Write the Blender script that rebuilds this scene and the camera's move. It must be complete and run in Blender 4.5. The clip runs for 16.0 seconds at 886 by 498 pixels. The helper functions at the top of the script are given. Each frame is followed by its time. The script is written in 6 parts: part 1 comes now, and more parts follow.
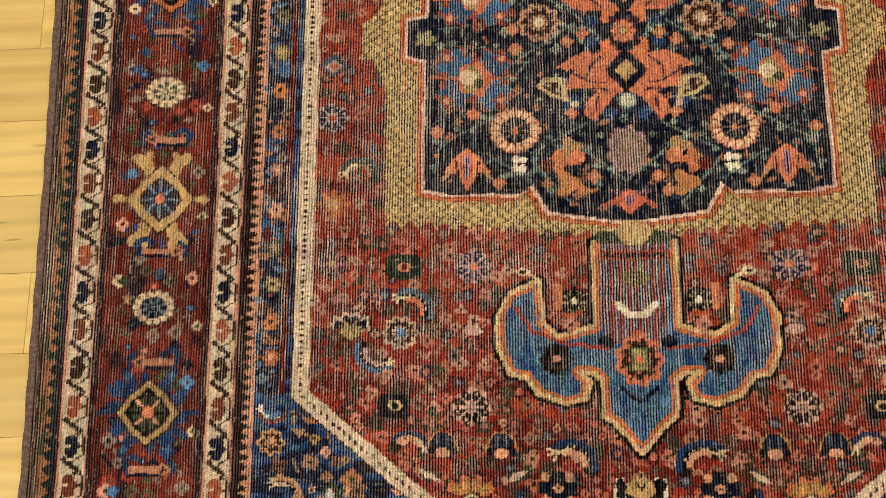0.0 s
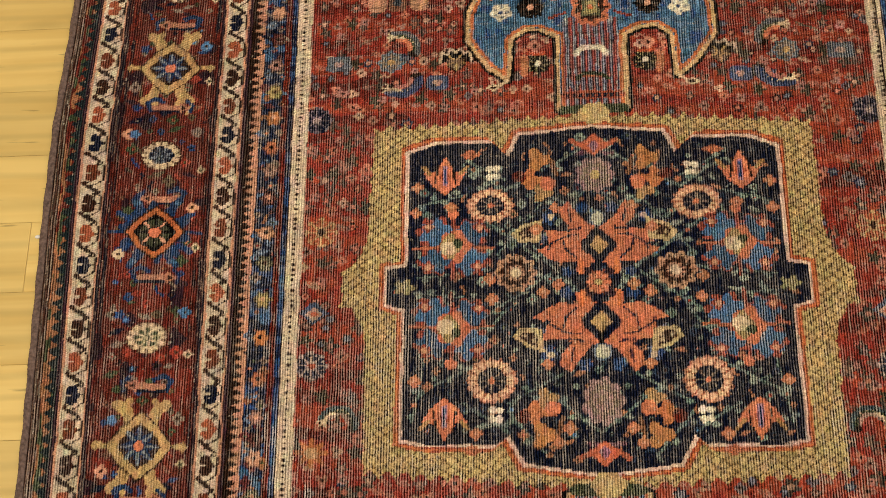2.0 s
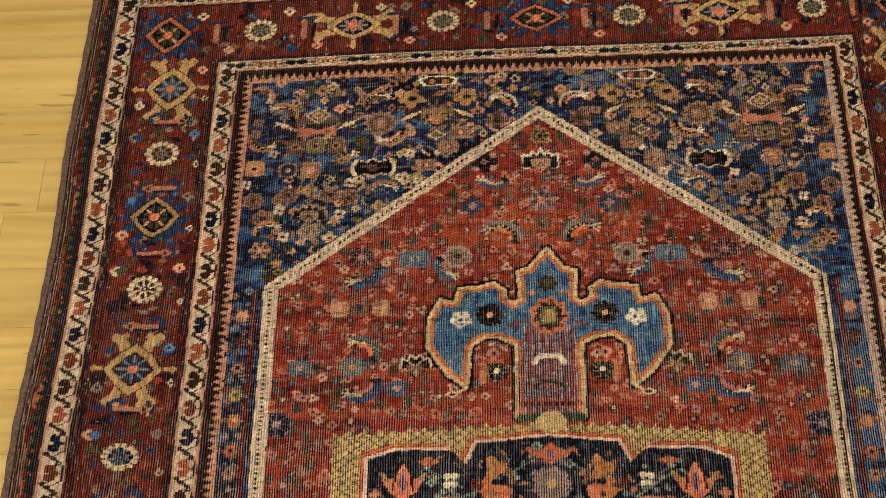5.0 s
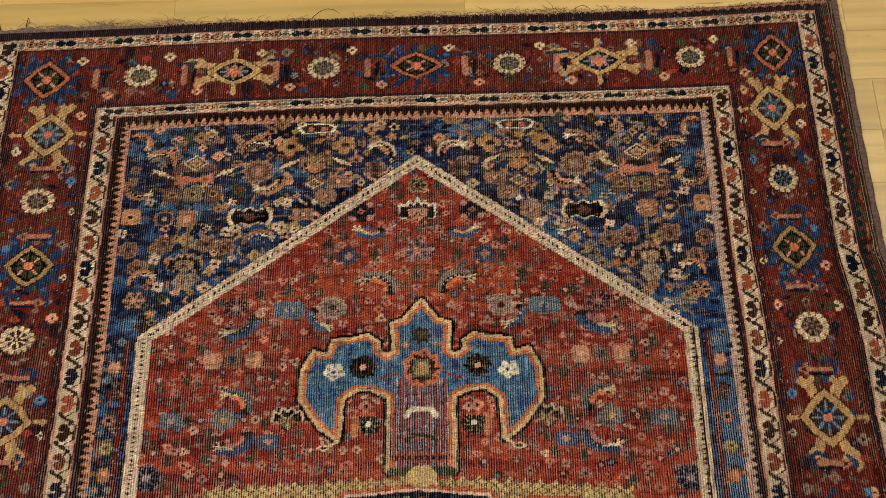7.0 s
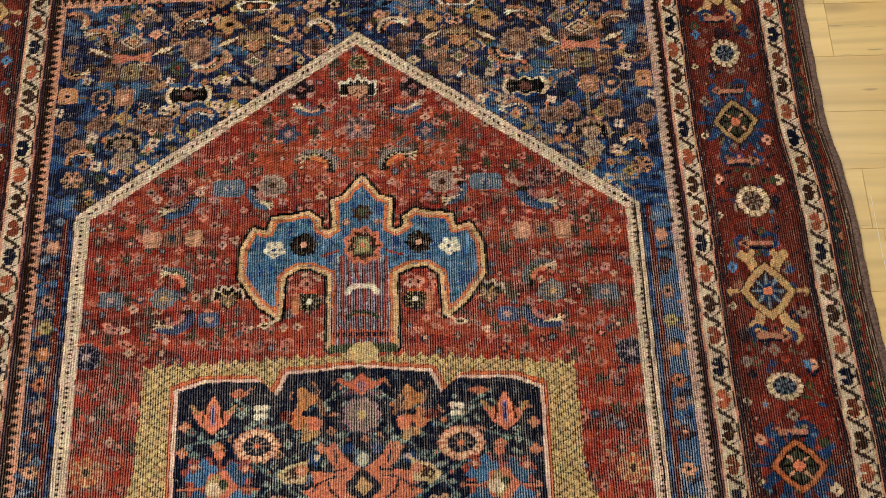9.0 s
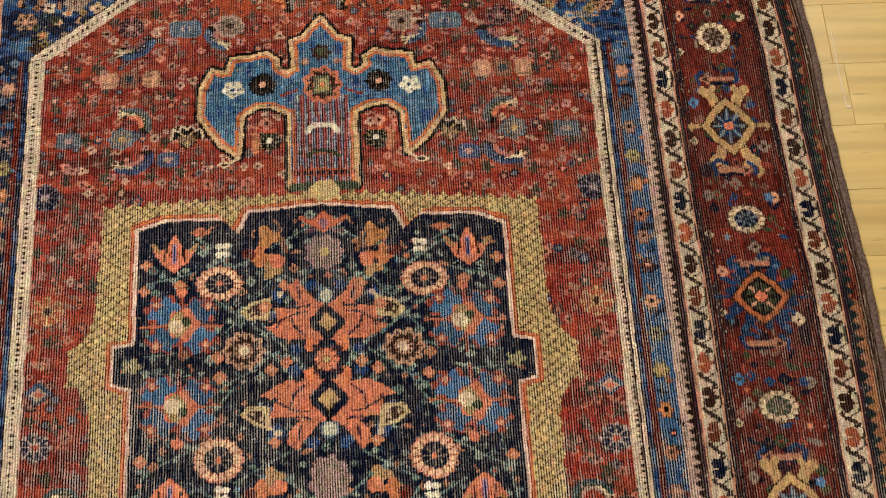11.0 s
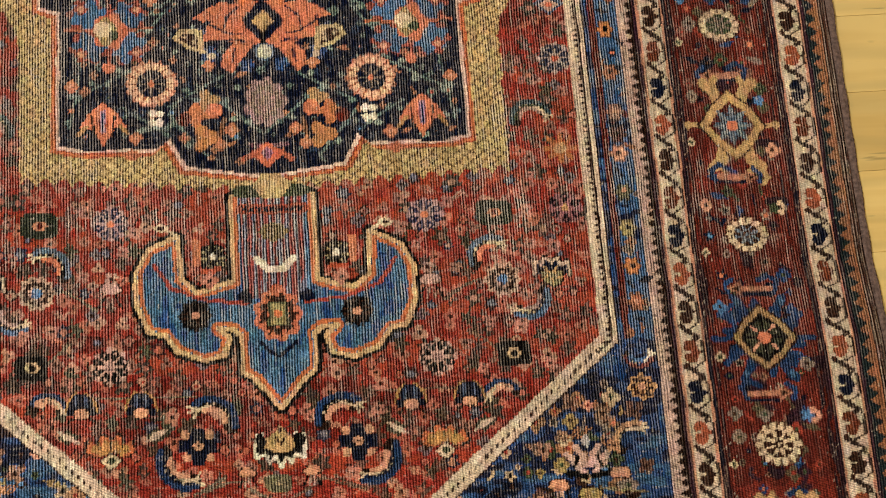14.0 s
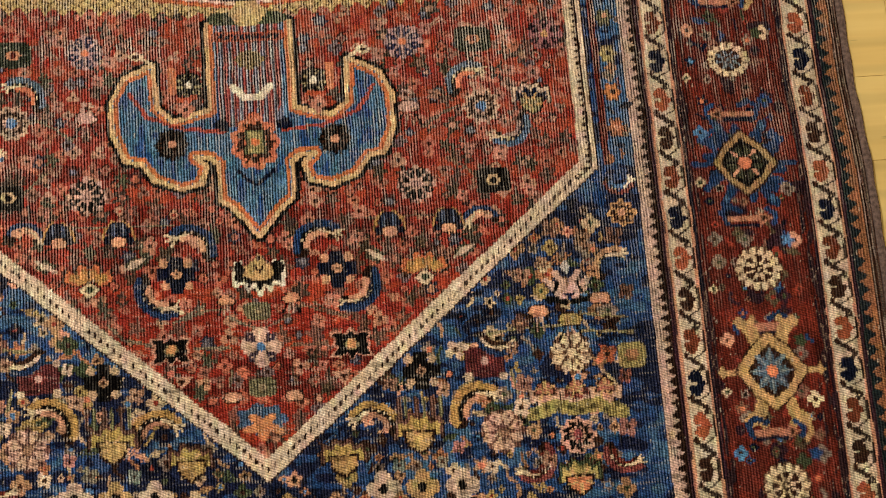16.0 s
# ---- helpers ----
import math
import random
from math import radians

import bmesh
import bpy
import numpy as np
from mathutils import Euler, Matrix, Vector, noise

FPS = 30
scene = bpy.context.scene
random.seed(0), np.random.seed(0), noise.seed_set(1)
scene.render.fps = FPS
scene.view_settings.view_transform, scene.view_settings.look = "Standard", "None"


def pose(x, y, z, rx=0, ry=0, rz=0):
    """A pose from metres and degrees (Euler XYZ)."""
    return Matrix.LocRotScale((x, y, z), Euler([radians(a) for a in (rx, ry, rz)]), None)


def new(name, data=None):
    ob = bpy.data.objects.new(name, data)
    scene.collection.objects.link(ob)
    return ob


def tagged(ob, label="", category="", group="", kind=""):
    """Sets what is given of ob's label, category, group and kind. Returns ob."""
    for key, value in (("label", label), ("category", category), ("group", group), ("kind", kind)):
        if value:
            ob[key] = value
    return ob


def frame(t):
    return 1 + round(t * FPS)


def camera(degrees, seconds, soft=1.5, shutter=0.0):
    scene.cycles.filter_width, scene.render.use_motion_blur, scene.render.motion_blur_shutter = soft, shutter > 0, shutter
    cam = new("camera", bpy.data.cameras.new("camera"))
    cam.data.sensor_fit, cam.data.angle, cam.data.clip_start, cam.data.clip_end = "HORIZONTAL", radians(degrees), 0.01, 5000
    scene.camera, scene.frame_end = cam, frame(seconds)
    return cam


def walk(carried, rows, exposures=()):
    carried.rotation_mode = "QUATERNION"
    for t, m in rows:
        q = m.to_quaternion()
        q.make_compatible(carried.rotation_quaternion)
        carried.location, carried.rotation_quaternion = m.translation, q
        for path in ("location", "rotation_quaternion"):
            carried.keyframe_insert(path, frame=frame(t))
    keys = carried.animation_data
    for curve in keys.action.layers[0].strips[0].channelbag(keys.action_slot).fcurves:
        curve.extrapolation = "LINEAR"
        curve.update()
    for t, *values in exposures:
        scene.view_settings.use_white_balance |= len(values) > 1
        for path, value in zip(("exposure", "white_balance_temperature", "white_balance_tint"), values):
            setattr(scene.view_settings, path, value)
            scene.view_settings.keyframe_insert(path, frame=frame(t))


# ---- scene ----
cam = camera(26.0, 16.0, soft=0.5)
PATH = [
    (0, -0.0185, -1.1016, 1.8423, 24.117, 5.363, 0.160),
    (0.5, -0.0133, -1.0826, 1.8569, 25.350, 5.294, 0.196),
    (1, -0.0141, -1.0633, 1.8749, 26.703, 5.053, 0.156),
    (1.5, -0.0152, -1.0497, 1.8875, 28.176, 4.796, 0.198),
    (2, -0.0141, -1.0423, 1.8973, 29.447, 4.549, 0.280),
    (2.5, -0.0147, -1.0354, 1.9030, 30.650, 4.258, 0.319),
    (3, -0.0220, -1.0338, 1.9099, 32.147, 3.862, 0.323),
    (3.5, -0.0234, -1.0308, 1.9157, 33.642, 3.654, 0.413),
    (4, -0.0245, -1.0339, 1.9195, 35.481, 3.442, 0.501),
    (4.2, -0.0232, -1.0354, 1.9214, 36.261, 3.361, 0.545),
    (6.3, 0.0491, -0.9705, 1.9722, 37.775, 2.252, 0.067),
    (6.5, 0.0553, -0.9707, 1.9736, 37.770, 1.954, -0.154),
    (7, 0.0670, -0.9709, 1.9714, 37.603, 1.367, -0.606),
    (7.5, 0.0721, -0.9741, 1.9657, 37.164, 0.948, -0.964),
    (8, 0.0773, -0.9746, 1.9594, 36.335, 0.713, -1.188),
    (8.5, 0.0829, -0.9756, 1.9543, 35.315, 0.646, -1.414),
    (8.7, 0.0850, -0.9771, 1.9527, 34.912, 0.629, -1.554),
    (10.8, 0.0594, -1.0374, 1.9126, 31.869, -0.540, -2.927),
    (11, 0.0630, -1.0342, 1.9065, 31.255, -0.522, -3.103),
    (11.5, 0.0655, -1.0409, 1.9001, 29.497, -0.800, -3.252),
    (12, 0.0693, -1.0504, 1.8899, 27.573, -0.966, -3.461),
    (12.5, 0.0674, -1.0502, 1.8843, 25.751, -1.283, -3.707),
    (13, 0.0632, -1.0420, 1.8833, 23.780, -1.635, -3.990),
    (13.5, 0.0623, -1.0372, 1.8801, 21.907, -1.837, -4.168),
    (14, 0.0682, -1.0430, 1.8737, 20.611, -1.882, -4.302),
    (14.5, 0.0739, -1.0528, 1.8671, 19.583, -1.849, -4.412),
    (15, 0.0775, -1.0605, 1.8621, 18.554, -1.832, -4.596),
    (15.5, 0.0796, -1.0695, 1.8575, 17.609, -1.927, -4.656),
    (16, 0.0799, -1.0754, 1.8505, 16.559, -1.991, -4.755),
]
walk(cam, [(t, pose(x, y, z, rx, ry, rz)) for t, x, y, z, rx, ry, rz in PATH],
     exposures=[(0, -0.46, 6450, 10), (2.0, -0.58, 6550, 10), (3.5, -0.65, 6850, 10), (4.2, -0.66, 6750, 10), (6.5, -0.74, 6350, 10), (8.0, -0.72, 6000, 10),
                (8.7, -0.58, 5950, 10), (11.0, -0.45, 6000, 10), (13.0, -0.37, 6100, 10), (14.5, -0.44, 6250, 10), (16.0, -0.48, 6350, 10)])

# world and lamps: warm room light from two unseen lamps set near the ceiling
world = bpy.data.worlds.new("room_air")
world.use_nodes = True
world.node_tree.nodes["Background"].inputs[0].default_value = (1.0, 0.90, 0.76, 1)
world.node_tree.nodes["Background"].inputs[1].default_value = 0.12
scene.world = world


def lamp(x, y, z, size, power, colour):
    data = bpy.data.lights.new("unseen_lamp", "AREA")
    data.shape, data.size, data.energy, data.color = "DISK", size, power, colour
    ob = new("unseen_lamp", data)
    ob.matrix_world = pose(x, y, z)
    return ob


lamp(-0.62, -0.30, 2.40, 0.36, 56, (1.0, 0.95, 0.872))
# added to lift the far end of the rug and the floor's glare
lamp(0.85, 2.20, 2.42, 0.70, 34, (1.0, 0.93, 0.82))


# ---- materials ----
def material(name, rough=0.8):
    m = bpy.data.materials.new(name)
    m.use_nodes = True
    b = m.node_tree.nodes["Principled BSDF"]
    b.inputs["Roughness"].default_value = rough
    return m, m.node_tree.nodes, m.node_tree.links, b


def node(nodes, kind, **values):
    n = nodes.new(kind)
    for key, v in values.items():
        n.inputs[key.replace("_", " ")].default_value = v
    return n


def wool(name="knotted_wool_pile"):
    """Knotted pile on cotton warps: the dye of the knots, shade painted into the grooves between the cords, pale warps
    where the pile is worn.
    """
    m, N, L, b = material(name, 0.95)

    def calc(op, *args, clamp=False):
        n = N.new("ShaderNodeMath")
        n.operation, n.use_clamp = op, clamp
        for k, a in enumerate(args):
            if isinstance(a, (int, float)):
                n.inputs[k].default_value = a
            else:
                L.new(a, n.inputs[k])
        return n.outputs[0]

    def mix(f, a, c):
        return calc("MULTIPLY_ADD", f, calc("SUBTRACT", c, a), a)

    def attribute(key):
        n = N.new("ShaderNodeAttribute")
        n.attribute_name = key
        return n

    dye, weave = attribute("dye"), attribute("weave")
    groove_shade, thread = attribute("groove_shade").outputs["Fac"], attribute("thread").outputs["Fac"]
    split = N.new("ShaderNodeSeparateXYZ")
    L.new(weave.outputs["Vector"], split.inputs[0])
    u, v, full = split.outputs
    squash = N.new("ShaderNodeVectorMath")
    squash.operation = "MULTIPLY"
    squash.inputs[1].default_value = (1.0, 0.72, 0.0)
    L.new(weave.outputs["Vector"], squash.inputs[0])
    fine = node(N, "ShaderNodeTexNoise", Scale=520.0, Detail=2.0)
    broad = node(N, "ShaderNodeTexNoise", Scale=5.0, Detail=4.0)
    drift = node(N, "ShaderNodeTexNoise", Scale=34.0, Detail=1.0)
    for n in (fine, broad, drift):
        L.new(squash.outputs[0], n.inputs["Vector"])
    grain = calc("SUBTRACT", fine.outputs["Fac"], 0.5)
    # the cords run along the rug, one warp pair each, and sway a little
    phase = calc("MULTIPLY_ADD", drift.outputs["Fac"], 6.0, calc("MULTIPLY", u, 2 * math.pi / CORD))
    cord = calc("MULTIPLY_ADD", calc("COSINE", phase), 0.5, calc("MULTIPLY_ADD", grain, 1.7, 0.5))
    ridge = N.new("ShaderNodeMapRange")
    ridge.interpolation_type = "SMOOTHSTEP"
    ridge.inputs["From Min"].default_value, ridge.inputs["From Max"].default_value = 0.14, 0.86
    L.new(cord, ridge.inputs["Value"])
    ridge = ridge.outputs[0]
    # rows of knots, shifted a little from cord to cord, with shade painted between them
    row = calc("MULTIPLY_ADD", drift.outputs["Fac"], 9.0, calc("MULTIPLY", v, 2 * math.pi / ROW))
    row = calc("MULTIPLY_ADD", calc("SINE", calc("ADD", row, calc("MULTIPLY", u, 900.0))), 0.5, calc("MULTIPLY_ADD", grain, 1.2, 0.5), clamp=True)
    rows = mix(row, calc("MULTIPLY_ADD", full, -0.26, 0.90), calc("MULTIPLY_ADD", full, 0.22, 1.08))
    # shade put into the dye: darker between cords, lighter on their ridges
    tone = mix(ridge, groove_shade, calc("SUBTRACT", 2.0, groove_shade))
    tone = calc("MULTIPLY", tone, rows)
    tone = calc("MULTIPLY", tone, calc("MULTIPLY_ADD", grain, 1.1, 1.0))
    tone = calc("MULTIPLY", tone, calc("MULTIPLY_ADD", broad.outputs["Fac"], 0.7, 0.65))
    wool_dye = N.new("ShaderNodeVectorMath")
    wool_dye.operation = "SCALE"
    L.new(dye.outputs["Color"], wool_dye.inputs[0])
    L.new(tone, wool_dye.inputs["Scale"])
    cotton = N.new("ShaderNodeVectorMath")
    cotton.operation = "SCALE"
    cotton.inputs[0].default_value = (0.50, 0.43, 0.36)
    L.new(calc("MULTIPLY", calc("MULTIPLY", ridge, ridge), thread), cotton.inputs["Scale"])
    both = N.new("ShaderNodeVectorMath")
    both.operation = "ADD"
    L.new(wool_dye.outputs[0], both.inputs[0])
    L.new(cotton.outputs[0], both.inputs[1])
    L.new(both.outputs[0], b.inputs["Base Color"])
    bump = node(N, "ShaderNodeBump", Strength=0.35, Distance=0.0007)
    L.new(calc("MULTIPLY_ADD", row, 0.35, calc("ADD", ridge, grain)), bump.inputs["Height"])
    L.new(bump.outputs[0], b.inputs["Normal"])
    b.inputs["Specular IOR Level"].default_value = 0.03
    return m


def yarn(name, colour, scale=260.0):
    """A plain twisted yarn or binding in one colour."""
    m, N, L, b = material(name, 0.9)
    co = N.new("ShaderNodeTexCoord")
    n = node(N, "ShaderNodeTexNoise", Scale=scale, Detail=3.0)
    L.new(co.outputs["Object"], n.inputs["Vector"])
    ramp = N.new("ShaderNodeValToRGB")
    ramp.color_ramp.elements[0].position, ramp.color_ramp.elements[1].position = 0.3, 0.7
    ramp.color_ramp.elements[0].color = (*[c * 0.55 for c in colour], 1)
    ramp.color_ramp.elements[1].color = (*[c * 1.4 for c in colour], 1)
    L.new(n.outputs["Fac"], ramp.inputs[0])
    L.new(ramp.outputs[0], b.inputs["Base Color"])
    bump = node(N, "ShaderNodeBump", Strength=0.6, Distance=0.001)
    L.new(n.outputs["Fac"], bump.inputs["Height"])
    L.new(bump.outputs[0], b.inputs["Normal"])
    b.inputs["Specular IOR Level"].default_value = 0.03
    return m


def strip_wood(name="lacquered_maple"):
    """Pale lacquered strip flooring, each strip a little different."""
    m, N, L, b = material(name, 0.32)
    co, info = N.new("ShaderNodeTexCoord"), N.new("ShaderNodeObjectInfo")
    shift = N.new("ShaderNodeVectorMath")
    shift.operation = "MULTIPLY_ADD"
    comb = N.new("ShaderNodeCombineXYZ")
    for k in range(3):
        L.new(info.outputs["Random"], comb.inputs[k])
    shift.inputs[1].default_value = (7.0, 31.0, 13.0)
    L.new(comb.outputs[0], shift.inputs[0])
    L.new(co.outputs["Object"], shift.inputs[2])
    stretch = N.new("ShaderNodeVectorMath")
    stretch.operation = "MULTIPLY"
    stretch.inputs[1].default_value = (3.0, 38.0, 10.0)
    L.new(shift.outputs[0], stretch.inputs[0])
    grain = node(N, "ShaderNodeTexNoise", Scale=1.0, Detail=6.0, Distortion=0.6)
    L.new(stretch.outputs[0], grain.inputs["Vector"])
    cloud = node(N, "ShaderNodeTexNoise", Scale=6.0, Detail=3.0)
    L.new(shift.outputs[0], cloud.inputs["Vector"])
    ramp = N.new("ShaderNodeValToRGB")
    e = ramp.color_ramp.elements
    e[0].position, e[0].color = 0.22, (0.64, 0.420, 0.120, 1)
    e[1].position, e[1].color = 0.60, (0.77, 0.56, 0.195, 1)
    L.new(grain.outputs["Fac"], ramp.inputs[0])
    add = N.new("ShaderNodeMath")
    add.operation = "ADD"
    L.new(info.outputs["Random"], add.inputs[0])
    L.new(cloud.outputs["Fac"], add.inputs[1])
    tone = N.new("ShaderNodeMapRange")
    tone.inputs["From Max"].default_value = 2.0
    tone.inputs["To Min"].default_value, tone.inputs["To Max"].default_value = 0.84, 1.20
    L.new(add.outputs[0], tone.inputs["Value"])
    # arched growth rings, short dark flecks and the odd knot
    long = N.new("ShaderNodeVectorMath")
    long.operation = "MULTIPLY"
    long.inputs[1].default_value = (1.3, 11.0, 1.0)
    L.new(shift.outputs[0], long.inputs[0])
    rings = node(N, "ShaderNodeTexWave", Scale=0.8, Distortion=14.0, Detail=2.0, Detail_Scale=0.6)
    rings.bands_direction = "Y"
    L.new(long.outputs[0], rings.inputs["Vector"])
    fleck_at = N.new("ShaderNodeVectorMath")
    fleck_at.operation = "MULTIPLY"
    fleck_at.inputs[1].default_value = (14.0, 120.0, 1.0)
    L.new(shift.outputs[0], fleck_at.inputs[0])
    fleck = node(N, "ShaderNodeTexNoise", Scale=1.0, Detail=2.0)
    L.new(fleck_at.outputs[0], fleck.inputs["Vector"])
    knot_at = N.new("ShaderNodeVectorMath")
    knot_at.operation = "MULTIPLY"
    knot_at.inputs[1].default_value = (2.6, 9.0, 1.0)
    L.new(shift.outputs[0], knot_at.inputs[0])
    knot = node(N, "ShaderNodeTexVoronoi", Scale=1.0)
    L.new(knot_at.outputs[0], knot.inputs["Vector"])
    marks = []
    for value, lo, hi, dark in ((rings.outputs["Fac"], 0.0, 0.40, 0.88), (fleck.outputs["Fac"], 0.74, 0.68, 0.62), (knot.outputs["Distance"], 0.035, 0.12, 0.70)):
        n = N.new("ShaderNodeMapRange")
        n.inputs["From Min"].default_value, n.inputs["From Max"].default_value = lo, hi
        n.inputs["To Min"].default_value, n.inputs["To Max"].default_value = dark, 1.0
        L.new(value, n.inputs["Value"])
        marks.append(n.outputs[0])
    total = tone.outputs[0]
    for mark in marks:
        n = N.new("ShaderNodeMath")
        n.operation = "MULTIPLY"
        L.new(total, n.inputs[0])
        L.new(mark, n.inputs[1])
        total = n.outputs[0]
    vec = N.new("ShaderNodeVectorMath")
    vec.operation = "SCALE"
    L.new(ramp.outputs[0], vec.inputs[0])
    L.new(total, vec.inputs["Scale"])
    L.new(vec.outputs[0], b.inputs["Base Color"])
    bump = node(N, "ShaderNodeBump", Strength=0.12, Distance=0.0005)
    L.new(grain.outputs["Fac"], bump.inputs["Height"])
    L.new(bump.outputs[0], b.inputs["Normal"])
    return m


def plaster(name, colour):
    m, N, L, b = material(name, 0.85)
    co = N.new("ShaderNodeTexCoord")
    n = node(N, "ShaderNodeTexNoise", Scale=40.0, Detail=5.0)
    L.new(co.outputs["Object"], n.inputs["Vector"])
    ramp = N.new("ShaderNodeValToRGB")
    ramp.color_ramp.elements[0].color = (*[c * 0.9 for c in colour], 1)
    ramp.color_ramp.elements[1].color = (*colour, 1)
    L.new(n.outputs["Fac"], ramp.inputs[0])
    L.new(ramp.outputs[0], b.inputs["Base Color"])
    return m


CORD, ROW = 0.00294, 0.0026
WOOL = wool()
BINDING = yarn("selvedge_binding", (0.155, 0.105, 0.088))
FOUNDATION = yarn("cotton_foundation", (0.30, 0.23, 0.15))
FRINGE_TAN = yarn("fringe_tan_wool", (0.42, 0.29, 0.16))
FRINGE_DARK = yarn("fringe_dark_wool", (0.05, 0.03, 0.025))
KILIM = yarn("grey_kilim_weave", (0.20, 0.155, 0.125), 400.0)
WOOD = strip_wood()
JOINT = yarn("joint_shadow_gap", (0.42, 0.26, 0.10), 60.0)
PLASTER = plaster("wall_plaster", (0.78, 0.74, 0.66))


def part(name, bm, mat, parent=None, label=""):
    me = bpy.data.meshes.new(name)
    bm.to_mesh(me)
    bm.free()
    me.materials.append(mat)
    ob = new(name, me)
    ob.parent = parent
    return tagged(ob, label)


def box(bm, x0, y0, z0, x1, y1, z1, bevel=0.0):
    g = bmesh.ops.create_cube(bm, size=1.0)
    for v in g["verts"]:
        v.co = Vector((x0 + (v.co.x + 0.5) * (x1 - x0), y0 + (v.co.y + 0.5) * (y1 - y0), z0 + (v.co.z + 0.5) * (z1 - z0)))
    if bevel:
        edges = list({e for v in g["verts"] for e in v.link_edges})
        bmesh.ops.bevel(bm, geom=edges, offset=bevel, segments=1, affect="EDGES")


# ---- room ----
FLOOR_Z = -0.007
RX, RY0, RY1, RZ = 2.4, -2.6, 2.9, 2.5
bm = bmesh.new()
box(bm, -RX, RY0, FLOOR_Z - 0.06, RX, RY1, FLOOR_Z - 0.012)
floor = tagged(part("floor", bm, JOINT), "pale lacquered maple strip floor under the rug", "floor", kind="structure")
for name, b in (("wall_west", (-RX - 0.1, RY0, -RX, RY1)), ("wall_east", (RX, RY0, RX + 0.1, RY1)),
                ("wall_south", (-RX - 0.1, RY0 - 0.1, RX + 0.1, RY0)), ("wall_north", (-RX - 0.1, RY1, RX + 0.1, RY1 + 0.1))):
    bm = bmesh.new()
    box(bm, b[0], b[1], FLOOR_Z - 0.06, b[2], b[3], RZ)
    tagged(part(name, bm, PLASTER), "plain pale plaster wall", "wall", kind="structure")
bm = bmesh.new()
box(bm, -RX - 0.1, RY0 - 0.1, RZ, RX + 0.1, RY1 + 0.1, RZ + 0.1)
tagged(part("ceiling", bm, PLASTER), "plain white ceiling", "ceiling", kind="structure")

# ---- the rug: a grid of knots, dyed by the design and laid out on the floor ----
KU, KV = 0.00122, 0.00142
HALF_W, V_LOW, V_TOP = 0.6290, -1.000, 0.969
NU, NV = int(2 * HALF_W / KU) // 2 * 2 + 1, int((V_TOP - V_LOW) / KV)
rng = np.random.default_rng(5)
cu = np.linspace(-HALF_W, HALF_W, NU)
cv = np.linspace(V_LOW, V_TOP, NV)


def smooth_noise(shape, step, amount):
    """Value noise on the grid of knots, with cells of step knots (rows, columns)."""
    a = rng.normal(0, 1, (shape[0] // step[0] + 3, shape[1] // step[1] + 3))
    y, x = np.arange(shape[0]) / step[0], np.arange(shape[1]) / step[1]
    iy, ix = y.astype(int), x.astype(int)
    fy, fx = (y - iy)[:, None], (x - ix)[None]
    fy, fx = fy * fy * (3 - 2 * fy), fx * fx * (3 - 2 * fx)
    g = lambda p, q: a[np.ix_(iy + p, ix + q)]  # noqa: E731
    return amount * ((g(0, 0) * (1 - fx) + g(0, 1) * fx) * (1 - fy) + (g(1, 0) * (1 - fx) + g(1, 1) * fx) * fy)


# the weaver's hand: outlines wander by a knot or so
GU = cu[None] + smooth_noise((NV, NU), (11, 8), 0.0005)
GV = cv[:, None] + smooth_noise((NV, NU), (8, 11), 0.0005)
# the drawing goes in whole knots, so slanting lines climb in steps
GU, GV = np.round(GU / 0.00147) * 0.00147, np.round(GV / 0.0019) * 0.0019
dye = np.zeros((NV, NU, 3))
owner = np.zeros((NV, NU), np.int32)
pieces = []
current = 0

RED, BRICK, MAROON = (0.258, 0.039, 0.024), (0.325, 0.064, 0.030), (0.112, 0.0190, 0.0125)
NAVY, BLUE, SKY = (0.0065, 0.0095, 0.026), (0.018, 0.050, 0.140), (0.068, 0.160, 0.300)
CREAM, WHITE, PINK = (0.52, 0.39, 0.245), (0.60, 0.51, 0.38), (0.52, 0.25, 0.155)
ORANGE, CORAL, GOLD = (0.50, 0.145, 0.052), (0.53, 0.165, 0.085), (0.41, 0.255, 0.110)
OLIVE, GREEN, BLACK = (0.42, 0.300, 0.130), (0.052, 0.066, 0.032), (0.0055, 0.0045, 0.0042)
BROWN, PLUM, GREY = (0.048, 0.020, 0.012), (0.042, 0.017, 0.024), (0.20, 0.145, 0.11)


RUST = (0.34, 0.090, 0.042)
ROSE = (0.36, 0.155, 0.095)
INDIGO = (0.014, 0.036, 0.095)


def piece(name, parent=0, label=""):
    """Begin a part of the rug: what is drawn next belongs to it."""
    global current
    pieces.append((name, parent, label))
    current = len(pieces)
    return current


def back_to(n):
    global current
    current = n


def window(u0, v0, u1, v1):
    i0, i1 = np.searchsorted(cu, (u0 - 0.004, u1 + 0.004))
    j0, j1 = np.searchsorted(cv, (v0 - 0.004, v1 + 0.004))
    return slice(j0, j1), slice(i0, i1)


def lay(w, mask, colour, keep_owner=False):
    dye[w][mask] = colour
    if not keep_owner:
        owner[w][mask] = current


def inside(pts, u, v):
    """Which places lie in a polygon."""
    hit = np.zeros(u.shape, bool)
    for (x0, y0), (x1, y1) in zip(pts, pts[1:] + pts[:1]):
        if y0 != y1:
            hit ^= ((y0 > v) != (y1 > v)) & (u < x0 + (v - y0) * (x1 - x0) / (y1 - y0))
    return hit


def poly(pts, colour):
    us, vs = zip(*pts)
    w = window(min(us), min(vs), max(us), max(vs))
    lay(w, inside(pts, GU[w], GV[w]), colour)


